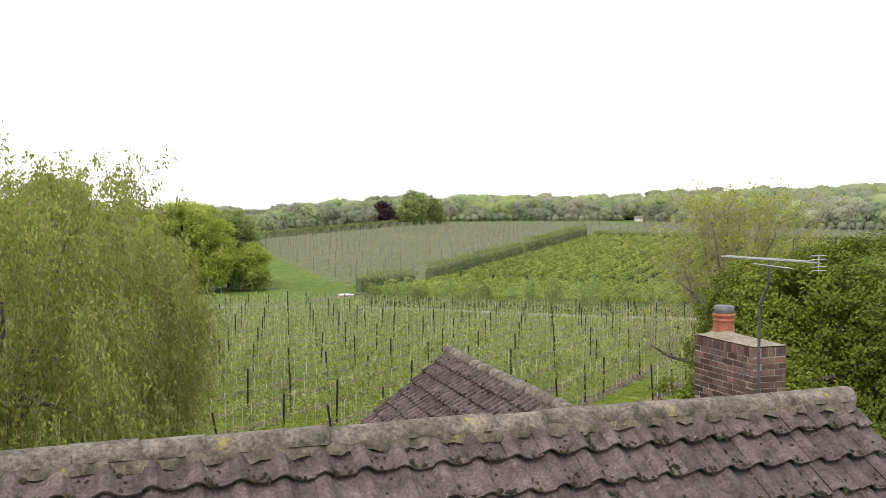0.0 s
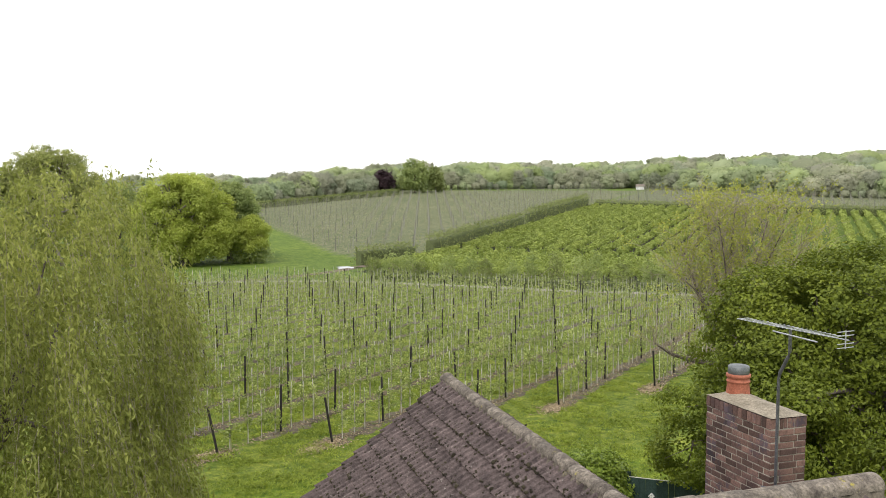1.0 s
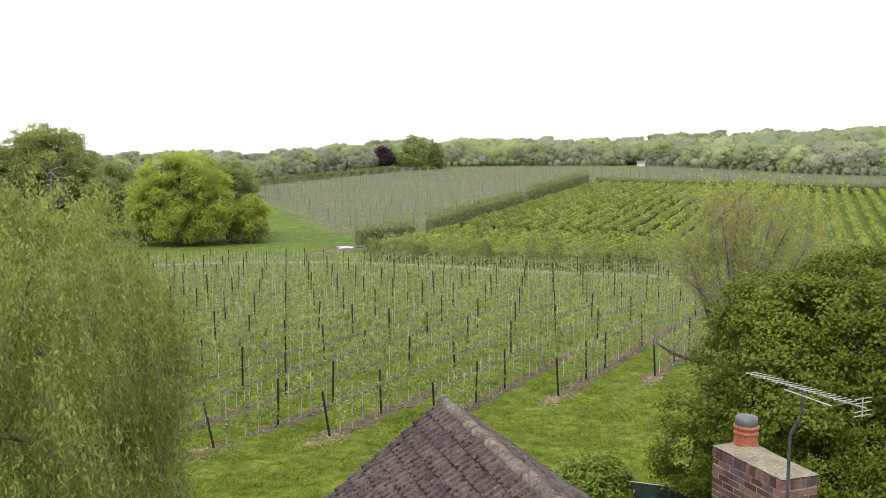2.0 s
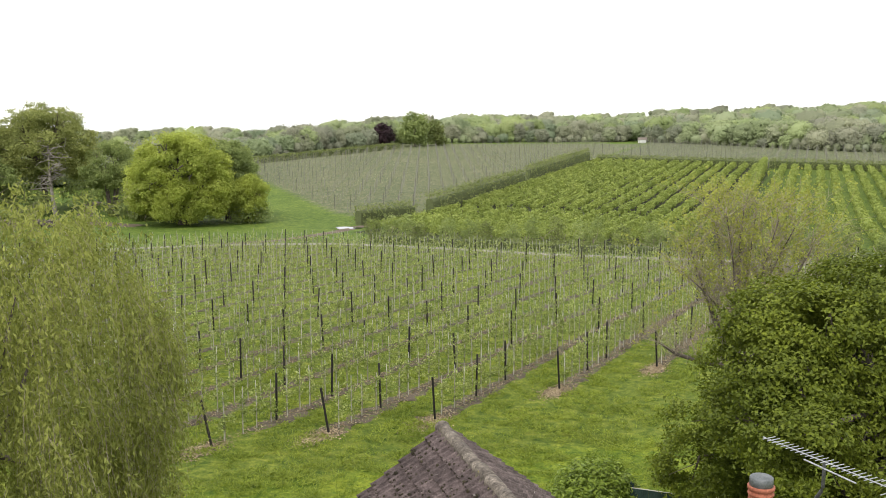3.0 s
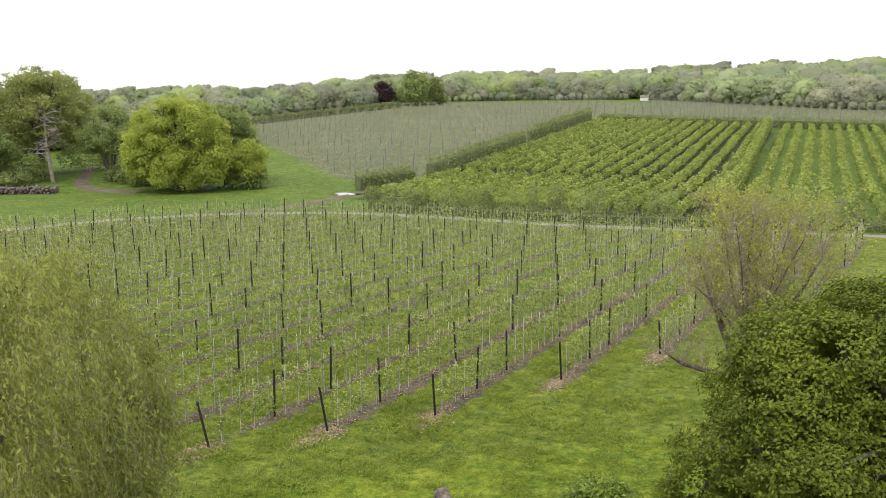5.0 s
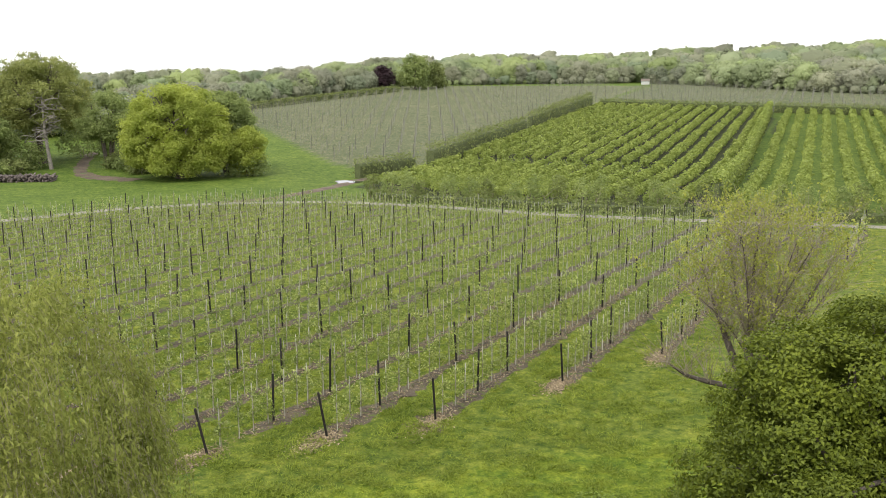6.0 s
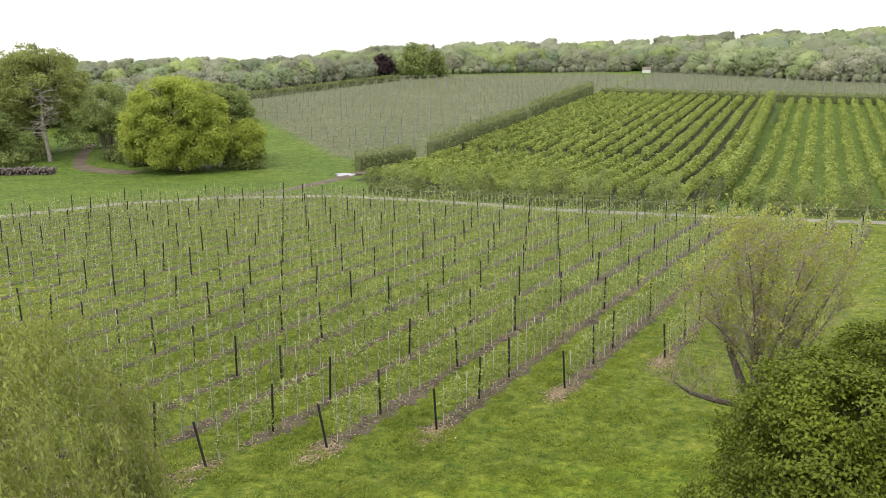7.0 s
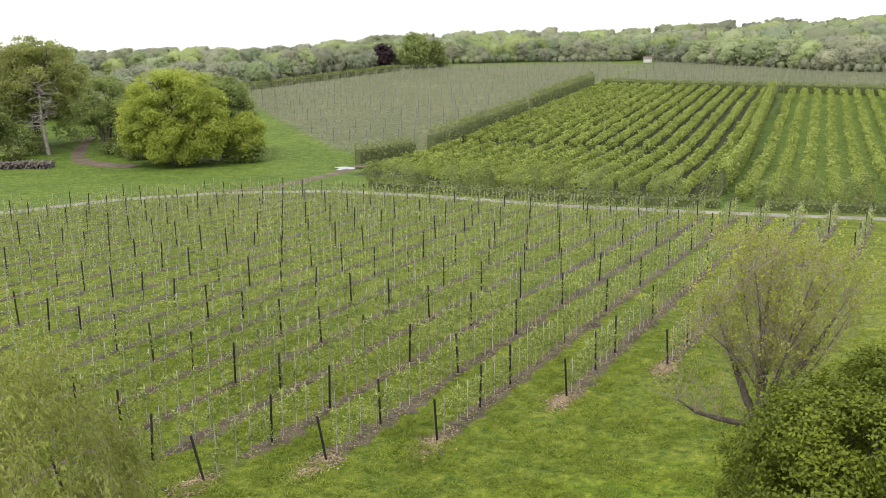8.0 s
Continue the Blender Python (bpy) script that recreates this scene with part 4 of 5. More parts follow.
# ---- woods ----
def woods():
    """Crowns of a far wood, each of one tint, made of leaf clumps."""
    p0 = []
    edge_x, edge_y = [-170, -110, -75, -54, -15, 30, 75, 126, 170, 260], [190, 215, 250, 274, 346, 358, 364, 310, 292, 280]
    for row in range(4):
        for x in np.arange(-170, 260, 4.6):
            y = np.interp(x, edge_x, edge_y) + 3 + row * 6 + rng.normal() * 1.6
            p0.append((x + rng.normal() * 1.5, y, rng.uniform(8, 12.5) if row else rng.uniform(6, 11)))
    for _ in range(480):
        y = rng.uniform(320, 560)
        x = rng.uniform(-0.62, 0.62) * y
        if y > np.interp(x, edge_x, edge_y) + 24:
            p0.append((x, y, rng.uniform(10, 15)))
    for _ in range(46):
        x = rng.uniform(-110, -48)
        p0.append((x, 178 + rng.uniform(0, 45) + 0.25 * (x + 80), rng.uniform(7, 12)))
    for x in np.arange(-170, 260, 2.6):
        y = np.interp(x, edge_x, edge_y) - 1.0 + rng.normal() * 1.0
        if abs(x - 74.5) > 5:
            p0.append((x, y, rng.uniform(2.4, 5.5)))
    # crown greens with distance haze mixed in: greyed and shifted towards blue
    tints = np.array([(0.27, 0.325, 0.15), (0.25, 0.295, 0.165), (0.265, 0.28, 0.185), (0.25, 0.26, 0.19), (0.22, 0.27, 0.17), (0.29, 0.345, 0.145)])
    th, ph = np.meshgrid(np.linspace(0.15, np.pi - 0.15, 6), np.arange(8) * np.pi / 4, indexing="ij")
    ball = np.stack([np.sin(th) * np.cos(ph), np.sin(th) * np.sin(ph), np.cos(th)], -1).reshape(-1, 3)
    bi = np.arange(5)[:, None] * 8
    bj = np.arange(8)[None]
    ball_f = np.stack([bi + bj, bi + 8 + bj, bi + 8 + (bj + 1) % 8, bi + (bj + 1) % 8], -1).reshape(-1, 4)
    th, ph = np.meshgrid(np.linspace(0.2, np.pi - 0.2, 4), np.arange(6) * np.pi / 3, indexing="ij")
    lump_v = np.stack([np.sin(th) * np.cos(ph), np.sin(th) * np.sin(ph), np.cos(th)], -1).reshape(-1, 3)
    bi, bj = np.arange(3)[:, None] * 6, np.arange(6)[None]
    lump_f = np.stack([bi + bj, bi + 6 + bj, bi + 6 + (bj + 1) % 6, bi + (bj + 1) % 6], -1).reshape(-1, 4)
    vs, fs, ts, o = [], [], [], 0
    for x, y, h in p0:
        if y < 345 and x < -48:
            h *= 0.85
        if y > 300 and x < 0.22 * y:
            h *= 0.8 if x > -0.2 * y else 0.9
        h *= np.interp(x / y, [-0.2, -0.08, 0.02, 0.12, 0.2], [0.78, 0.98, 1.08, 1.0, 0.94]) + 0.2 * noise.noise(Vector((x * 0.045, y * 0.045, 1)))
        r = h * rng.uniform(0.46, 0.7)
        small = h < 5
        front = y < np.interp(x, edge_x, edge_y) + 16
        L = [(0, 0, h * 0.46, r * 0.92, r * 0.92, h * 0.48)]
        m = 4 if small else 13 if front else 8
        for q in range(m):
            a = q * 2.4 + rng.uniform(-0.5, 0.5)
            u = 0.92 - 1.5 * (q + 0.5) / m
            lr = rng.uniform(0.24, 0.4)
            rr = math.sqrt(1 - u * u) * (1 - lr * 0.72)
            L.append((rr * r * math.cos(a), rr * r * math.sin(a), h * (0.46 + 0.48 * u * (1 - lr * 0.72)), lr * r, lr * r, lr * r * 0.8))
        cx, cy, cz, ax, ay, az = L[0]
        v = ball * (1 + 0.08 * rng.normal(size=(len(ball), 1))) * np.array([ax, ay, az]) * 0.8 + np.array([cx, cy, cz])
        bits = [(v, ball_f)]
        for cx, cy, cz, ax, ay, az in L[1:]:
            bits.append((lump_v * (1 + 0.12 * rng.normal(size=(len(lump_v), 1))) * np.array([ax, ay, az]) * 0.66 + np.array([cx, cy, cz]), lump_f))
        p, d = lobed_points(200 if small else 1250 if front else 620, L, 0.74)
        size = 0.46 if small else 0.6
        bits.append(leaves(p, d + rng.normal(size=p.shape) * 0.35 + np.array([0, -0.25, 0.8]), size, size * 0.85))
        v, f = join(bits)
        v = v + np.array([x, y, float(land(x, y)) - 0.2])
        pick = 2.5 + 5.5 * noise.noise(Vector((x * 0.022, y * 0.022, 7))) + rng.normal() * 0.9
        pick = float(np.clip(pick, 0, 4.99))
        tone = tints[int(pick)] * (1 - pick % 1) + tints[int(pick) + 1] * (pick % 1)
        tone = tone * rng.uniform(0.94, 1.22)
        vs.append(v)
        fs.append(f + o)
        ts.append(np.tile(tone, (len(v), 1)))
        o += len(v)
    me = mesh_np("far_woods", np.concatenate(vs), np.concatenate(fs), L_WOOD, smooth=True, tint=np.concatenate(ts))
    tagged(new("far_woods", me), "mixed spring woodland along the skyline, greens greyed for distance haze", "woods", kind="stuff")


woods()
tree("copper_beech", "dark purple round copper beech before the wood", -21, 329, 7.8, 4.0, L_COPPER, 0.5, 8, 260, 8, 0.7, 1.0, 0.3, group="trees before the wood")
tree("lime_tree", "dense green rounded lime tree before the wood", -10.2, 328, 12, 5.6, L_DARK, 0.3, 9, 420, 8, 0.8, 1.0, 0.3, group="trees before the wood")
tree("yew_tree", "dark blue-green pointed yew before the wood", -2.8, 333, 9, 3.4, L_HEDGE, 0.2, 8, 240, 8, 0.6, 0.9, 0.3, group="trees before the wood")

cot = thing("cottage", "small white cottage at the edge of the far wood", "house", 74.5, 353, float(land(74.5, 353)), -12)
part("wall", bm_mesh("wall", box_bm((3.0, 2.2, 1.3), (0, 0, 0.6), 0.03), M_LIME), cot, "white walls")
bmr = bmesh.new()
pts = [bmr.verts.new(p) for p in [(-1.65, -1.25, 1.2), (1.65, -1.25, 1.2), (1.65, 1.25, 1.2), (-1.65, 1.25, 1.2), (-1.65, 0, 2.1), (1.65, 0, 2.1)]]
for q in [(0, 1, 5, 4), (2, 3, 4, 5), (0, 4, 3), (1, 2, 5), (0, 3, 2, 1)]:
    bmr.faces.new([pts[i] for i in q])
part("roof", bm_mesh("roof", bmr, M_RIDGE), cot, "grey roof")

# ---- the house ----
def tile_arrays(w, length, roll, thick=0.016, rolls=1):
    """One interlocking roof tile with a roll on one side: x across, -y down the slope."""
    prof = np.array([(0, 0.1), (0.1, 0.7), (0.22, 1.0), (0.34, 0.75), (0.45, 0.15), (0.6, -0.3), (0.78, -0.38), (0.92, -0.2), (1.03, 0.05)]) * np.array([w, roll])
    prof = np.concatenate([prof[:-1] / np.array([rolls, 1]) + np.array([w / rolls * q, 0]) for q in range(rolls)] + [prof[-1:]])
    n = len(prof)
    head = np.c_[prof[:, 0], np.zeros(n), prof[:, 1] - 0.012]
    tail = np.c_[prof[:, 0], np.full(n, -length), prof[:, 1] + 0.06]
    low = np.c_[prof[:, 0], np.full(n, -length), prof[:, 1] + 0.06 - thick]
    v = np.r_[head, tail, low]
    i = np.arange(n - 1)
    f = np.r_[np.stack([i, i + n, i + n + 1, i + 1], -1), np.stack([i + n, i + 2 * n, i + 2 * n + 1, i + n + 1], -1)]
    return v, f


def np_m(m):
    return np.array([list(r) for r in m])


def lay(roof, me, arrays, base, cols, courses, w, gauge, singles, offset=0.0):
    """Tiles on one slope: the upper courses piece by piece, the rest joined."""
    rest = []
    for c in range(courses):
        for k in range(cols):
            m = base @ pose(k * w + rng.normal() * 0.003 + offset, -(c + 1) * gauge + 0.37 + rng.normal() * 0.005, 0.014 + rng.normal() * 0.002, rng.normal() * 0.5, rng.normal() * 0.5, rng.normal() * 0.5)
            if c < singles:
                o = part("tile", me, roof)
                o.matrix_basis = m
            else:
                rest.append(np_m(m))
    if rest:
        v, f = scatter(arrays[0], arrays[1], np.array(rest))
        tagged(part("tile_field", mesh_np("tile_field", v, f, M_TILEJ), roof, "weathered brown-grey roof tiles"), kind="stuff")


def mossy_shade(roof, base, cols, courses, w, gauge, per, pans, label):
    """Dark mossy cushions lodged in the pans along the laps, painting in the shade there."""
    n = cols * courses * per
    c = rng.integers(1, courses + 1, n)
    which = rng.integers(0, len(pans), n)
    pan, low = np.array(pans)[which].T
    x = (rng.integers(0, cols, n) + pan) * w + rng.normal(size=n) * 0.012
    back_off = np.abs(rng.normal(size=n)) * np.where(rng.random(n) < 0.5, 0.02, 0.13)
    y = -c * gauge - 0.03 + back_off
    z = low - 0.18 * back_off
    keep = np.array([noise.noise(Vector((a * 1.3, b * 1.3, 2))) for a, b in zip(x, y)]) > rng.uniform(-0.95, 0.2, n)
    x, y, z = x[keep], y[keep], z[keep]
    a = np.arange(6) * np.pi / 3
    v = np.r_[np.c_[np.cos(a), np.sin(a), np.zeros(6) - 0.6], np.c_[np.cos(a) * 0.75, np.sin(a) * 0.75, np.full(6, 0.5)], np.c_[np.cos(a) * 0.2, np.sin(a) * 0.2, np.full(6, 0.85)]]
    j = np.arange(6)
    k = (j + 1) % 6
    f = np.r_[np.stack([j, k, k + 6, j + 6], -1), np.stack([j + 6, k + 6, k + 12, j + 12], -1)]
    size = rng.uniform(0.006, 0.017, len(x)) * np.where(rng.random(len(x)) < 0.15, 1.7, 1)
    v, f = scatter(v, f, poses(np.c_[x, y, z], rng.uniform(0, 6.28, len(x)), np.c_[size, size * rng.uniform(1, 1.9, len(x)), size * 0.9]))
    vh = np.c_[v, np.ones(len(v))] @ np_m(base).T
    tagged(part("roof_moss", mesh_np("roof_moss", vh[:, :3], f, M_MOSS_SHADE, smooth=True), roof, label), kind="stuff")


def prism(name, pts, y0, y1, mat):
    bm = bmesh.new()
    a = [bm.verts.new((x, y0, z)) for x, z in pts]
    b = [bm.verts.new((x, y1, z)) for x, z in pts]
    bm.faces.new(a)
    bm.faces.new(list(reversed(b)))
    for i in range(len(pts)):
        j = (i + 1) % len(pts)
        bm.faces.new((a[j], a[i], b[i], b[j]))
    bmesh.ops.recalc_face_normals(bm, faces=bm.faces[:])
    return bm_mesh(name, bm, mat)


def ridge_arrays(length, r):
    """A half-round ridge tile lying along y, with a thick open edge."""
    ang = np.linspace(-0.12, np.pi + 0.12, 11)
    ring = lambda q, y: np.c_[np.cos(ang) * q, np.full(11, y), np.sin(ang) * q * 0.8]
    v = np.r_[ring(r, 0), ring(r * 1.03, -length * 0.06), ring(r * 0.98, -length), ring(r * 0.86, -length), ring(r * 0.86, 0)]
    i = np.arange(10)
    f = np.concatenate([np.stack([i + a * 11, i + b * 11, i + 1 + b * 11, i + 1 + a * 11], -1) for a, b in ((0, 1), (1, 2), (2, 3), (4, 0))])
    return v, f


house = thing("house", "brick house with weathered brown concrete tile roofs and lichened ridges", "house", 3.79, 8.62, 0, 19.5)
GZ = 0.9
P1 = math.tan(radians(38))
part("wall", prism("wall", [(-3.75, GZ - 0.3), (3.75, GZ - 0.3), (3.75, 7.72 - 3.75 * P1), (0, 7.72), (-3.75, 7.72 - 3.75 * P1)], -11.0, -0.12, M_WALL), house, "red-brown brick walls").matrix_basis = pose(0, 0, 0, 0, 0, -90)
roof = part("roof", prism("roof", [(-4.1, 7.92 - 4.1 * P1), (-4.1, 7.8 - 4.1 * P1), (0, 7.78), (4.1, 7.8 - 4.1 * P1), (4.1, 7.92 - 4.1 * P1), (0, 7.92)], -11.2, 0.0, M_TIMBER), house, "tiled main roof")
roof.matrix_basis = pose(0, 0, 0, 0, 0, -90)
back = pose(0, 0, 0, 0, 0, 90)
TA = tile_arrays(0.3, 0.4, 0.055, 0.018)
TM = mesh_np("tile", *TA, M_TILE)
lay(roof, TM, TA, back @ pose(-11.1, 0, 7.93, 38), 37, 16, 0.3, 0.32, 8)
lay(roof, TM, TA, back @ pose(0, 0, 7.93, 0, 0, 180) @ pose(0, 0, 0, 38), 37, 16, 0.3, 0.32, 0)
mossy_shade(roof, back @ pose(-11.1, 0, 7.93, 38), 37, 14, 0.3, 0.32, 12, ((0.42, 0.095), (0.5, 0.07), (0.62, 0.06), (0.75, 0.055), (0.88, 0.06)), "dark mossy dots painting shade in the laps of the tiles")
RA = ridge_arrays(0.47, 0.125)
RM = mesh_np("ridge_tile", *RA, M_RIDGE, smooth=True)
for k in range(25):
    o = part("ridge_tile", RM, roof, "lichened half-round ridge tile")
    o.matrix_basis = back @ pose(-0.0 - k * 0.45, rng.normal() * 0.006, 7.945 + rng.normal() * 0.005, 0, 0, -90 + rng.normal() * 0.8)


def bedding(length, w, drop):
    """The uneven mortar under a ridge, along -y."""
    t = np.arange(0, length, 0.06)
    pr = np.array([(-1, 0.0), (-0.8, 0.6), (0, 1.0), (0.8, 0.6), (1, 0.0)])
    v = np.stack([np.stack([a * w * (1 + 0.12 * rng.normal(size=len(t))), -t, -drop + b * drop + 0.01 * rng.normal(size=len(t))], -1) for a, b in pr], 1).reshape(-1, 3)
    i = np.arange(len(t) - 1)[:, None] * 5
    j = np.arange(4)[None]
    return v, np.stack([i + j, i + j + 1, i + 6 + j, i + 5 + j], -1).reshape(-1, 4)


v, f = bedding(11.15, 0.16, 0.12)
part("mortar_bed", mesh_np("mortar_bed", v, f, M_BED, smooth=True), roof, "crumbling ridge mortar").matrix_basis = back @ pose(-0.02, 0, 7.985, 0, 0, -90)

wing_m = house.matrix_basis.inverted() @ pose(0.14, 15.86, 0, 0, 0, 17)
P2 = math.tan(radians(37))
w_wall = part("wall", prism("wall", [(-2.05, GZ - 0.3), (2.05, GZ - 0.3), (2.05, 7.02 - 2.05 * P2), (0, 7.02), (-2.05, 7.02 - 2.05 * P2)], -7.2, -0.22, M_WALL), house, "red-brown brick gable wing")
w_wall.matrix_basis = wing_m
wroof = part("roof", prism("roof", [(-2.3, 7.2 - 2.3 * P2), (-2.3, 7.08 - 2.3 * P2), (0, 7.06), (2.3, 7.08 - 2.3 * P2), (2.3, 7.2 - 2.3 * P2), (0, 7.2)], -7.3, -0.03, M_TIMBER), house, "tiled gable wing roof")
wroof.matrix_basis = wing_m
WA = tile_arrays(0.33, 0.4, 0.05, 0.014, 2)
WM = mesh_np("tile", *WA, M_TILE)
lay(wroof, WM, WA, pose(0, 0, 7.205, 0, 0, -90) @ pose(0, 0, 0, 37), 22, 11, 0.33, 0.268, 11)
lay(wroof, WM, WA, pose(0, -7.2, 7.205, 0, 0, 90) @ pose(0, 0, 0, 37), 22, 11, 0.33, 0.268, 0)
mossy_shade(wroof, pose(0, 0, 7.205, 0, 0, -90) @ pose(0, 0, 0, 37), 22, 11, 0.33, 0.268, 20, ((0.19, 0.1), (0.23, 0.08), (0.38, 0.062), (0.69, 0.1), (0.73, 0.08), (0.88, 0.062)), "dark mossy dots painting shade in the laps of the tiles")
RW = mesh_np("ridge_tile", *ridge_arrays(0.47, 0.1), M_RIDGE, smooth=True)
for k in range(16):
    o = part("ridge_tile", RW, wroof, "lichened half-round ridge tile")
    o.matrix_basis = pose(rng.normal() * 0.006, 0.02 - k * 0.45, 7.235 + rng.normal() * 0.005, 0, 0, rng.normal() * 0.8)
v, f = bedding(7.2, 0.115, 0.1)
part("mortar_bed", mesh_np("mortar_bed", v, f, M_BED, smooth=True), wroof, "crumbling ridge mortar").matrix_basis = pose(0, 0, 7.262)
bmc = bmesh.new()
bmesh.ops.create_uvsphere(bmc, u_segments=12, v_segments=6, radius=0.125, matrix=Matrix.Diagonal((1, 0.45, 0.85, 1)))
part("ridge_end", bm_mesh("ridge_end", bmc, M_RIDGE, True), wroof, "mortared ridge end").matrix_basis = pose(0, 0.03, 7.24)

# chimney
CW, CL_, CTOP = 0.42, 1.03, 8.28
ch_m = house.matrix_basis.inverted() @ pose(3.2, 9.48, 0, 0, 0, 19.5)
chim = part("chimney", bm_mesh("chimney", box_bm((CW - 0.016, CL_ - 0.016, 2.3), (CW / 2, CL_ / 2, CTOP - 1.16)), M_MORTAR), house, "old red and purple brick chimney stack")
chim.matrix_basis = ch_m
brick_cache = {}


def brick(size, at):
    key = tuple(round(s, 3) for s in size)
    if key not in brick_cache:
        brick_cache[key] = bm_mesh("brick", box_bm(key, (0, 0, 0), 0.005), M_BRICK)
    o = part("brick", brick_cache[key], chim)
    o.matrix_basis = pose(*(a + rng.normal() * 0.0012 for a in at), 0, 0, rng.normal() * 0.4)


J = 0.01
DP = 0.1
for c in range(26):
    z = CTOP - 0.11 - 0.0325 - c * 0.065
    if c % 2 == 0:
        for y in (DP / 2, CL_ - DP / 2):
            brick((CW * 0.66 - J, DP, 0.056), (CW * 0.33, y, z))
            brick((CW * 0.34 - J, DP, 0.056), (CW * 0.83, y, z))
        y0, y1 = DP + J / 2, CL_ - DP - J / 2
        n = 5
    else:
        y0, y1 = 0.0, CL_
        n = 6
        for y in (DP / 2, CL_ - DP / 2):
            brick((CW - 2 * DP - 2 * J, DP, 0.056), (CW / 2, y, z))
    st = (y1 - y0) / n
    for k in range(n):
        for x in (DP / 2, CW - DP / 2):
            brick((DP, st - J, 0.056), (x, y0 + st * (k + 0.5), z))
n = 14
for k in range(n):
    for x in (DP / 2 - 0.004, CW - DP / 2 + 0.004):
        brick((DP, CL_ / n - J, 0.1), (x, CL_ / n * (k + 0.5), CTOP - 0.055))
for x in (0.125, 0.17, 0.215, 0.26, 0.305):
    for y in (DP / 2, CL_ - DP / 2):
        brick((0.038, DP, 0.1), (x, y, CTOP - 0.055))
POT = (CW * 0.58, CL_ - 0.2)
uu, vv = np.meshgrid(np.linspace(0, 1, 9), np.linspace(0, 1, 19))
hx, hy = uu.ravel() * (CW + 0.01) - 0.005, vv.ravel() * (CL_ + 0.01) - 0.005
dome = np.minimum(np.minimum(uu, 1 - uu) * 2.2, 1).ravel() * 0.05 * np.minimum(np.minimum(vv, 1 - vv) * 6, 1).ravel() + 0.006 + 0.0012 * rng.normal(size=hx.size)
dome += 0.03 * np.exp(-((hx - POT[0]) ** 2 + (hy - POT[1]) ** 2) / 0.03)
i0 = (np.arange(18)[:, None] * 9 + np.arange(8)[None]).ravel()
part("flaunching", mesh_np("flaunching", np.c_[hx, hy, CTOP + dome], np.stack([i0, i0 + 1, i0 + 10, i0 + 9], -1), M_FLAUNCH, smooth=True), chim, "sloping sandy cement cap")


def lathe(name, prof, mat, sides=24):
    a = np.arange(sides) * 2 * np.pi / sides
    pr = np.array(prof)
    v = np.stack([np.stack([r * np.cos(a), r * np.sin(a), np.full(sides, z)], -1) for r, z in pr]).reshape(-1, 3)
    i = np.arange(len(pr) - 1)[:, None] * sides
    j = np.arange(sides)[None]
    k = (j + 1) % sides
    return mesh_np(name, v, np.stack([i + j, i + k, i + sides + k, i + sides + j], -1).reshape(-1, 4), mat, smooth=True)


pot = part("chimney_pot", lathe("chimney_pot", [(0.13, 0.0), (0.128, 0.05), (0.117, 0.15), (0.118, 0.152), (0.128, 0.16), (0.128, 0.178), (0.118, 0.186), (0.116, 0.21), (0.133, 0.222), (0.133, 0.255), (0.12, 0.262), (0.1, 0.26), (0.098, 0.1)], M_POT), chim, "banded orange terracotta pot")
pot.matrix_basis = pose(*POT, CTOP + 0.04) @ Matrix.Diagonal((0.95, 0.95, 0.84, 1))
part("cowl", lathe("cowl", [(0.1, 0.24), (0.115, 0.262), (0.115, 0.35), (0.105, 0.362), (0.001, 0.372)], M_COWL), chim, "grey wire mesh cowl").matrix_basis = pose(*POT, CTOP + 0.04) @ Matrix.Diagonal((0.95, 0.95, 0.84, 1))

aer = thing("tv_aerial", "long pale television aerial on a cranked steel chimney pole", "aerial", 3.19, 9.05, 0)
pv = tube(np.array([(0.0, 0.33, 7.2), (0.0, 0.33, 8.7), (0.005, 0.32, 8.75), (0.03, 0.19, 8.93), (0.035, 0.17, 8.98), (0.035, 0.17, 9.2)]) + np.array([0.03, 0, 0]), [0.016] * 6, 8)
part("pole", mesh_np("pole", *pv, M_STEEL, smooth=True), aer, "cranked grey steel pole")
part("strap", mesh_np("strap", *tube(np.array([(-0.06, 0.45, 7.62), (0.03, 0.36, 7.62), (0.2, 0.42, 7.62), (0.34, 0.5, 7.62)]), [0.01] * 4, 4), M_STEEL), aer, "steel lashing strap")
bdir = unit(np.array([2.96 - 3.52, 9.78 - 8.63, 0]))
cross = np.array([-bdir[1], bdir[0], 0])
c0 = np.array([3.24 - 3.19, 9.2 - 9.05, 9.2])
part("boom", mesh_np("boom", *tube(np.array([c0 - bdir * 0.66, c0 + bdir * 0.66]), [0.0055, 0.0055], 6), M_ALU), aer, "pale aluminium boom")
part("bracket", mesh_np("bracket", *tube(np.array([c0 - bdir * 0.32 + (0, 0, -0.07), c0 + bdir * 0.2 + (0, 0, -0.05)]), [0.007, 0.007], 6), M_ALU), aer)
el = mesh_np("element", *tube(np.array([-cross * 0.075, cross * 0.075]), [0.004, 0.004], 5), M_ALU)
for k in range(22):
    o = part("element", el, aer)
    o.matrix_basis = pose(*(c0 + bdir * (-0.5 + k * 0.052) + (0, 0, 0.012)))
up_el = mesh_np("reflector", *tube(np.array([-cross * 0.1, cross * 0.1]), [0.004, 0.004], 5), M_ALU)
for z in (-0.07, -0.035, 0.035, 0.07):
    part("reflector", up_el, aer).matrix_basis = pose(*(c0 - bdir * 0.62 + (0, 0, z)))
part("reflector_stay", mesh_np("reflector_stay", *tube(np.array([c0 - bdir * 0.62 + (0, 0, -0.08), c0 - bdir * 0.62 + (0, 0, 0.08)]), [0.006] * 2, 5), M_ALU), aer)

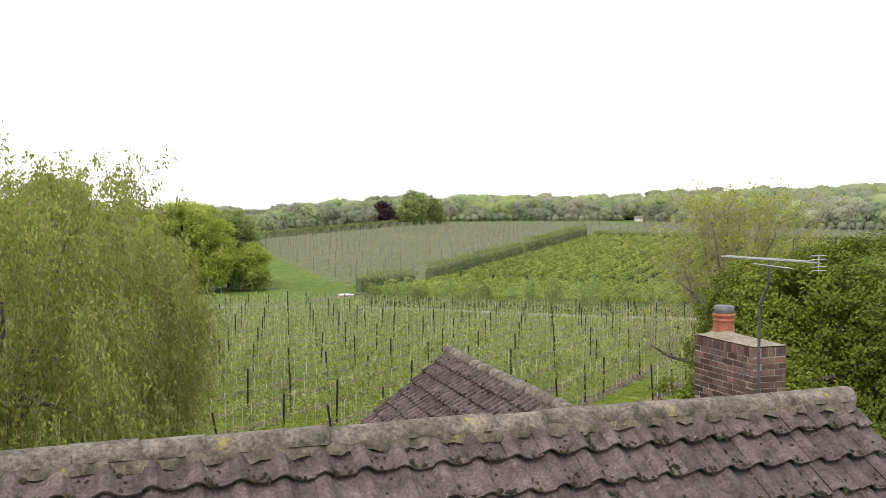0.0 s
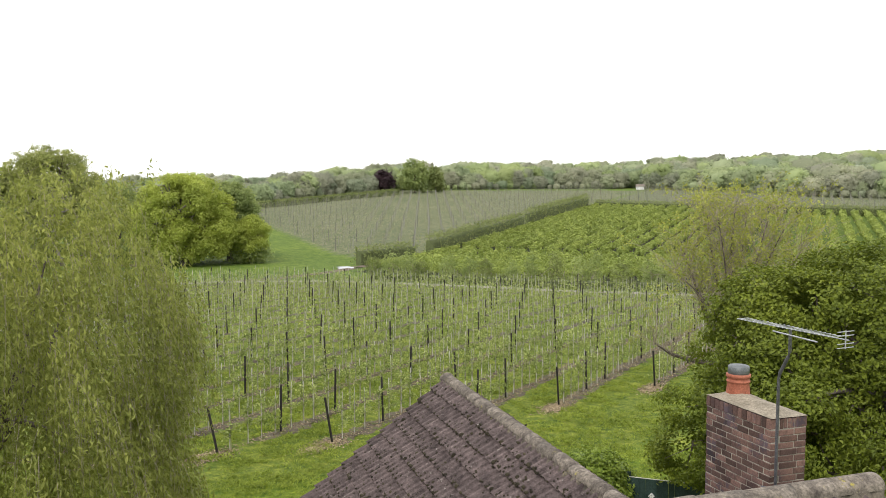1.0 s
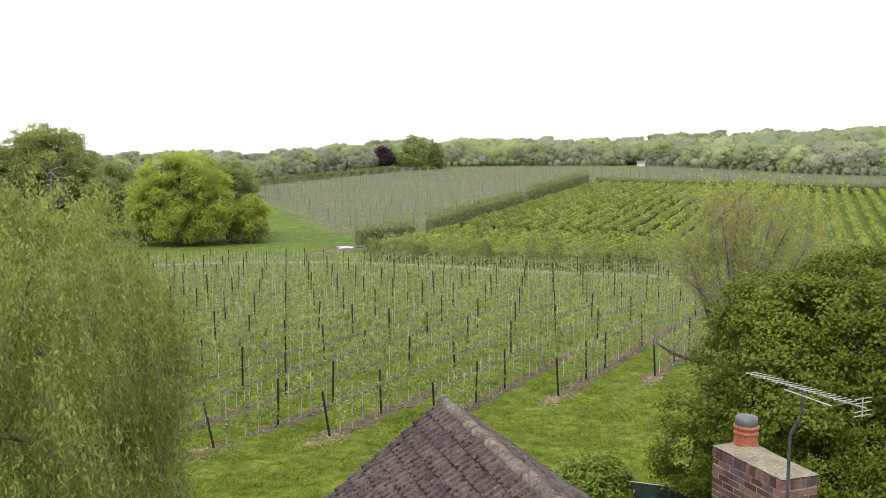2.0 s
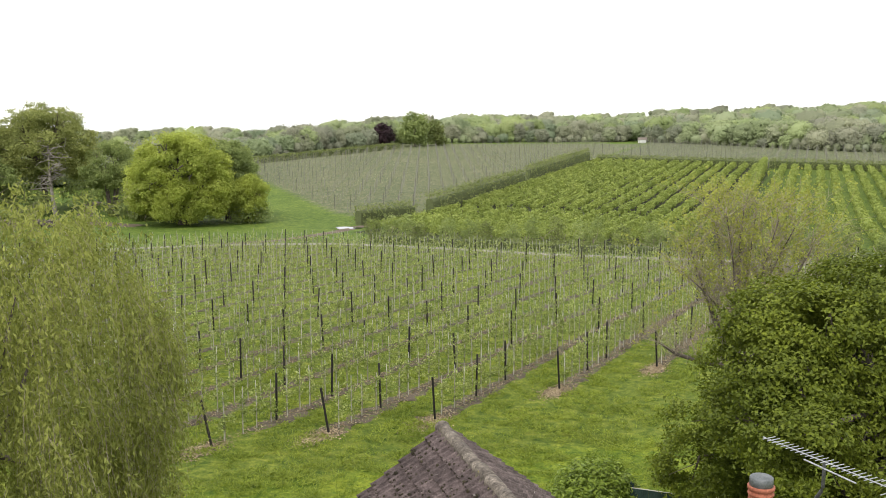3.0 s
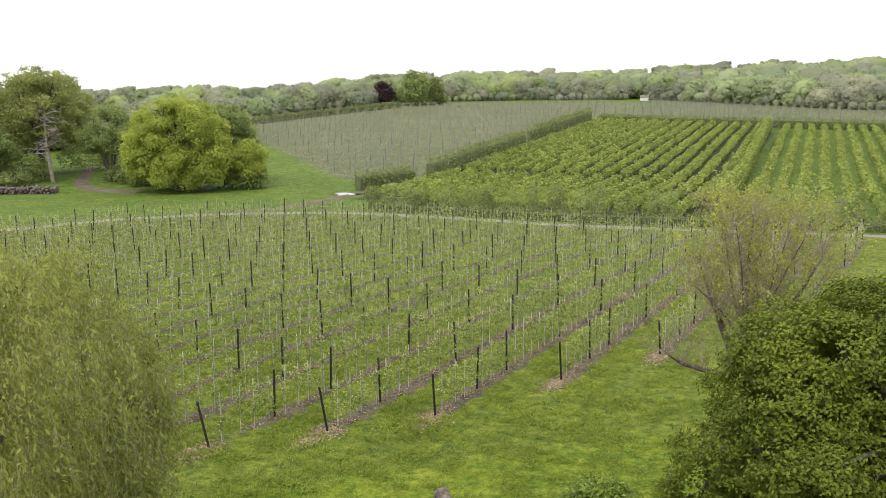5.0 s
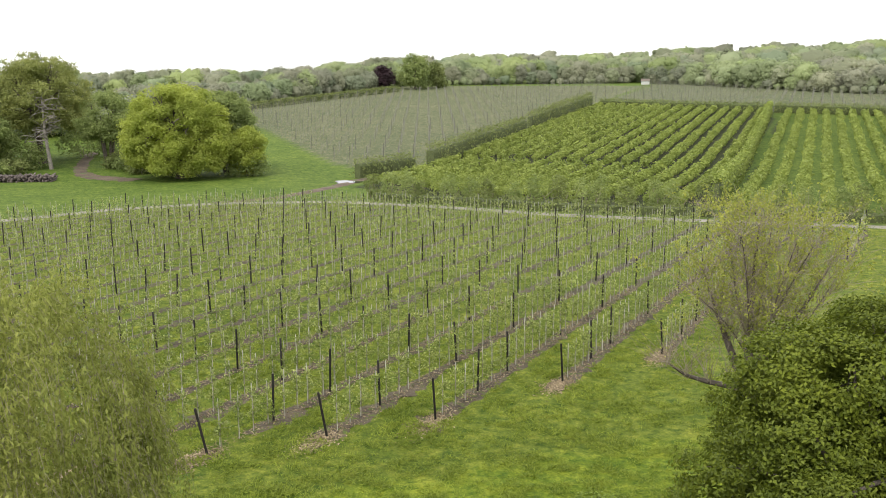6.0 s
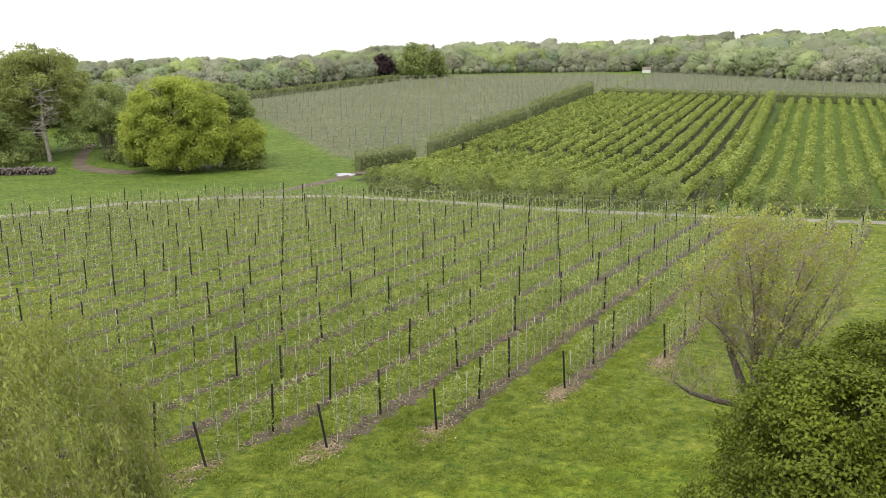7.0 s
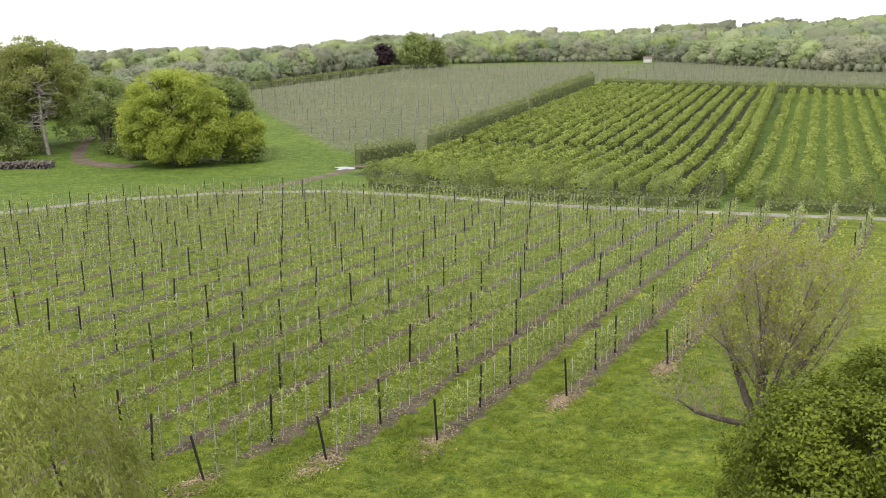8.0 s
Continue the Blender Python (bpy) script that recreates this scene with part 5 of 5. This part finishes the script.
# garden fence
fence = thing("garden_fence", "dark green boarded garden fence with a pale capping rail", "fence", 5.0, 24.9, 0, math.degrees(math.atan2(-0.358, 0.934)))
board = bm_mesh("board", box_bm((0.149, 0.02, 1.75), (0, 0, 0), 0.004), M_FENCE)
for k in range(44):
    o = part("board", board, fence)
    o.matrix_basis = pose(0.075 + k * 0.15, rng.normal() * 0.003, 1.72 + (0.05 if k > 9 else 0), 0, rng.normal() * 0.3, 0)
for k in range(5):
    part("post", bm_mesh("post", box_bm((0.09, 0.09, 1.95), (0, 0, 0), 0.008), M_FENCE), fence).matrix_basis = pose(k * 1.52 + 0.01, 0.06, 1.75)
for a, b, z in ((0, 1.5, 2.602), (1.51, 6.6, 2.652)):
    part("capping_rail", bm_mesh("capping_rail", box_bm((b - a, 0.035, 0.014), ((a + b) / 2, 0, z), 0.003), M_CANE), fence, "pale weathered capping")
bird = thing("bird_box", "small white wooden bird box on the fence", "bird box", 0, 0, 0)
bird.matrix_basis = fence.matrix_basis @ pose(0.62, -0.05, 2.1) @ Matrix.Diagonal((0.7, 0.7, 0.75, 1))
bb = box_bm((0.12, 0.1, 0.18), (0, 0, 0), 0.004)
part("box", bm_mesh("box", bb, M_WHITE), bird)
part("roof", prism("roof", [(-0.11, 0.08), (0, 0.19), (0.11, 0.08), (0.09, 0.07), (0, 0.16), (-0.09, 0.07)], -0.08, 0.08, M_WHITE), bird)
# solid dark disc on the front; its colour stands for shade inside an opening
part("hole_disc", lathe("hole_disc", [(0.001, 0.0), (0.025, 0.0), (0.028, 0.008), (0.02, 0.012)], M_TIMBER, 12), bird, "dark disc painted as the shaded entrance hole").matrix_basis = pose(0, -0.049, 0.02, 90)

# ---- grass ----
def grass_tufts(count, x0, x1, y0, y1, per, wide, low, high, seed, label):
    """Tufts of upright blades where the sward grows long, none on the bare strips."""
    x, y = rng.uniform(x0, x1, count), rng.uniform(y0, y1, count)
    dens = np.array([noise.noise(Vector((a * 0.45, b * 0.45, seed))) + 0.6 * noise.noise(Vector((a * 1.6, b * 1.6, seed + 2))) for a, b in zip(x, y)])
    row = (N[0] * x + N[1] * y + 23.8) / 2.77
    bare = (np.abs(row - np.round(row)) < 0.19) & (D[0] * x + D[1] * y > 26.3 + 3.45 * row) & (row < 5.5)
    keep = (dens > -0.15) & ~bare & (np.abs(x) < 6 + y * 0.5)
    x, y, dens = x[keep], y[keep], dens[keep]
    h = low + (high - low) * np.clip(dens + 0.15, 0, 1)
    c = np.repeat(np.c_[x, y], per, 0)
    hh = np.repeat(h, per) * rng.uniform(0.6, 1.2, len(c))
    off = rng.normal(size=c.shape) * wide
    c = c + off
    pos = np.c_[c, land(c[:, 0], c[:, 1]) + hh * 0.42]
    lean = np.c_[off / wide * 0.35, np.ones(len(c))]
    nrm = np.c_[rng.normal(size=(len(c), 2)), 0.5 + 0.4 * rng.random(len(c))]
    v, f = leaves(pos, nrm, hh, 0.026, 0.25, lean)
    tagged(new("grass_tufts", mesh_np("grass_tufts", v, f, L_GRASS)), label, "grass", kind="stuff")


grass_tufts(15000, -17, 24, 21, 52, 13, 0.11, 0.1, 0.3, 3, "tufts of longer bright green meadow grass")
grass_tufts(9000, -40, 40, 50, 92, 6, 0.16, 0.15, 0.32, 8, "tufts of grass between the young orchard rows")
grass_tufts(3200, -14, 22, 21, 48, 48, 0.17, 0.13, 0.3, 15, "thick clumps of lush long grass")
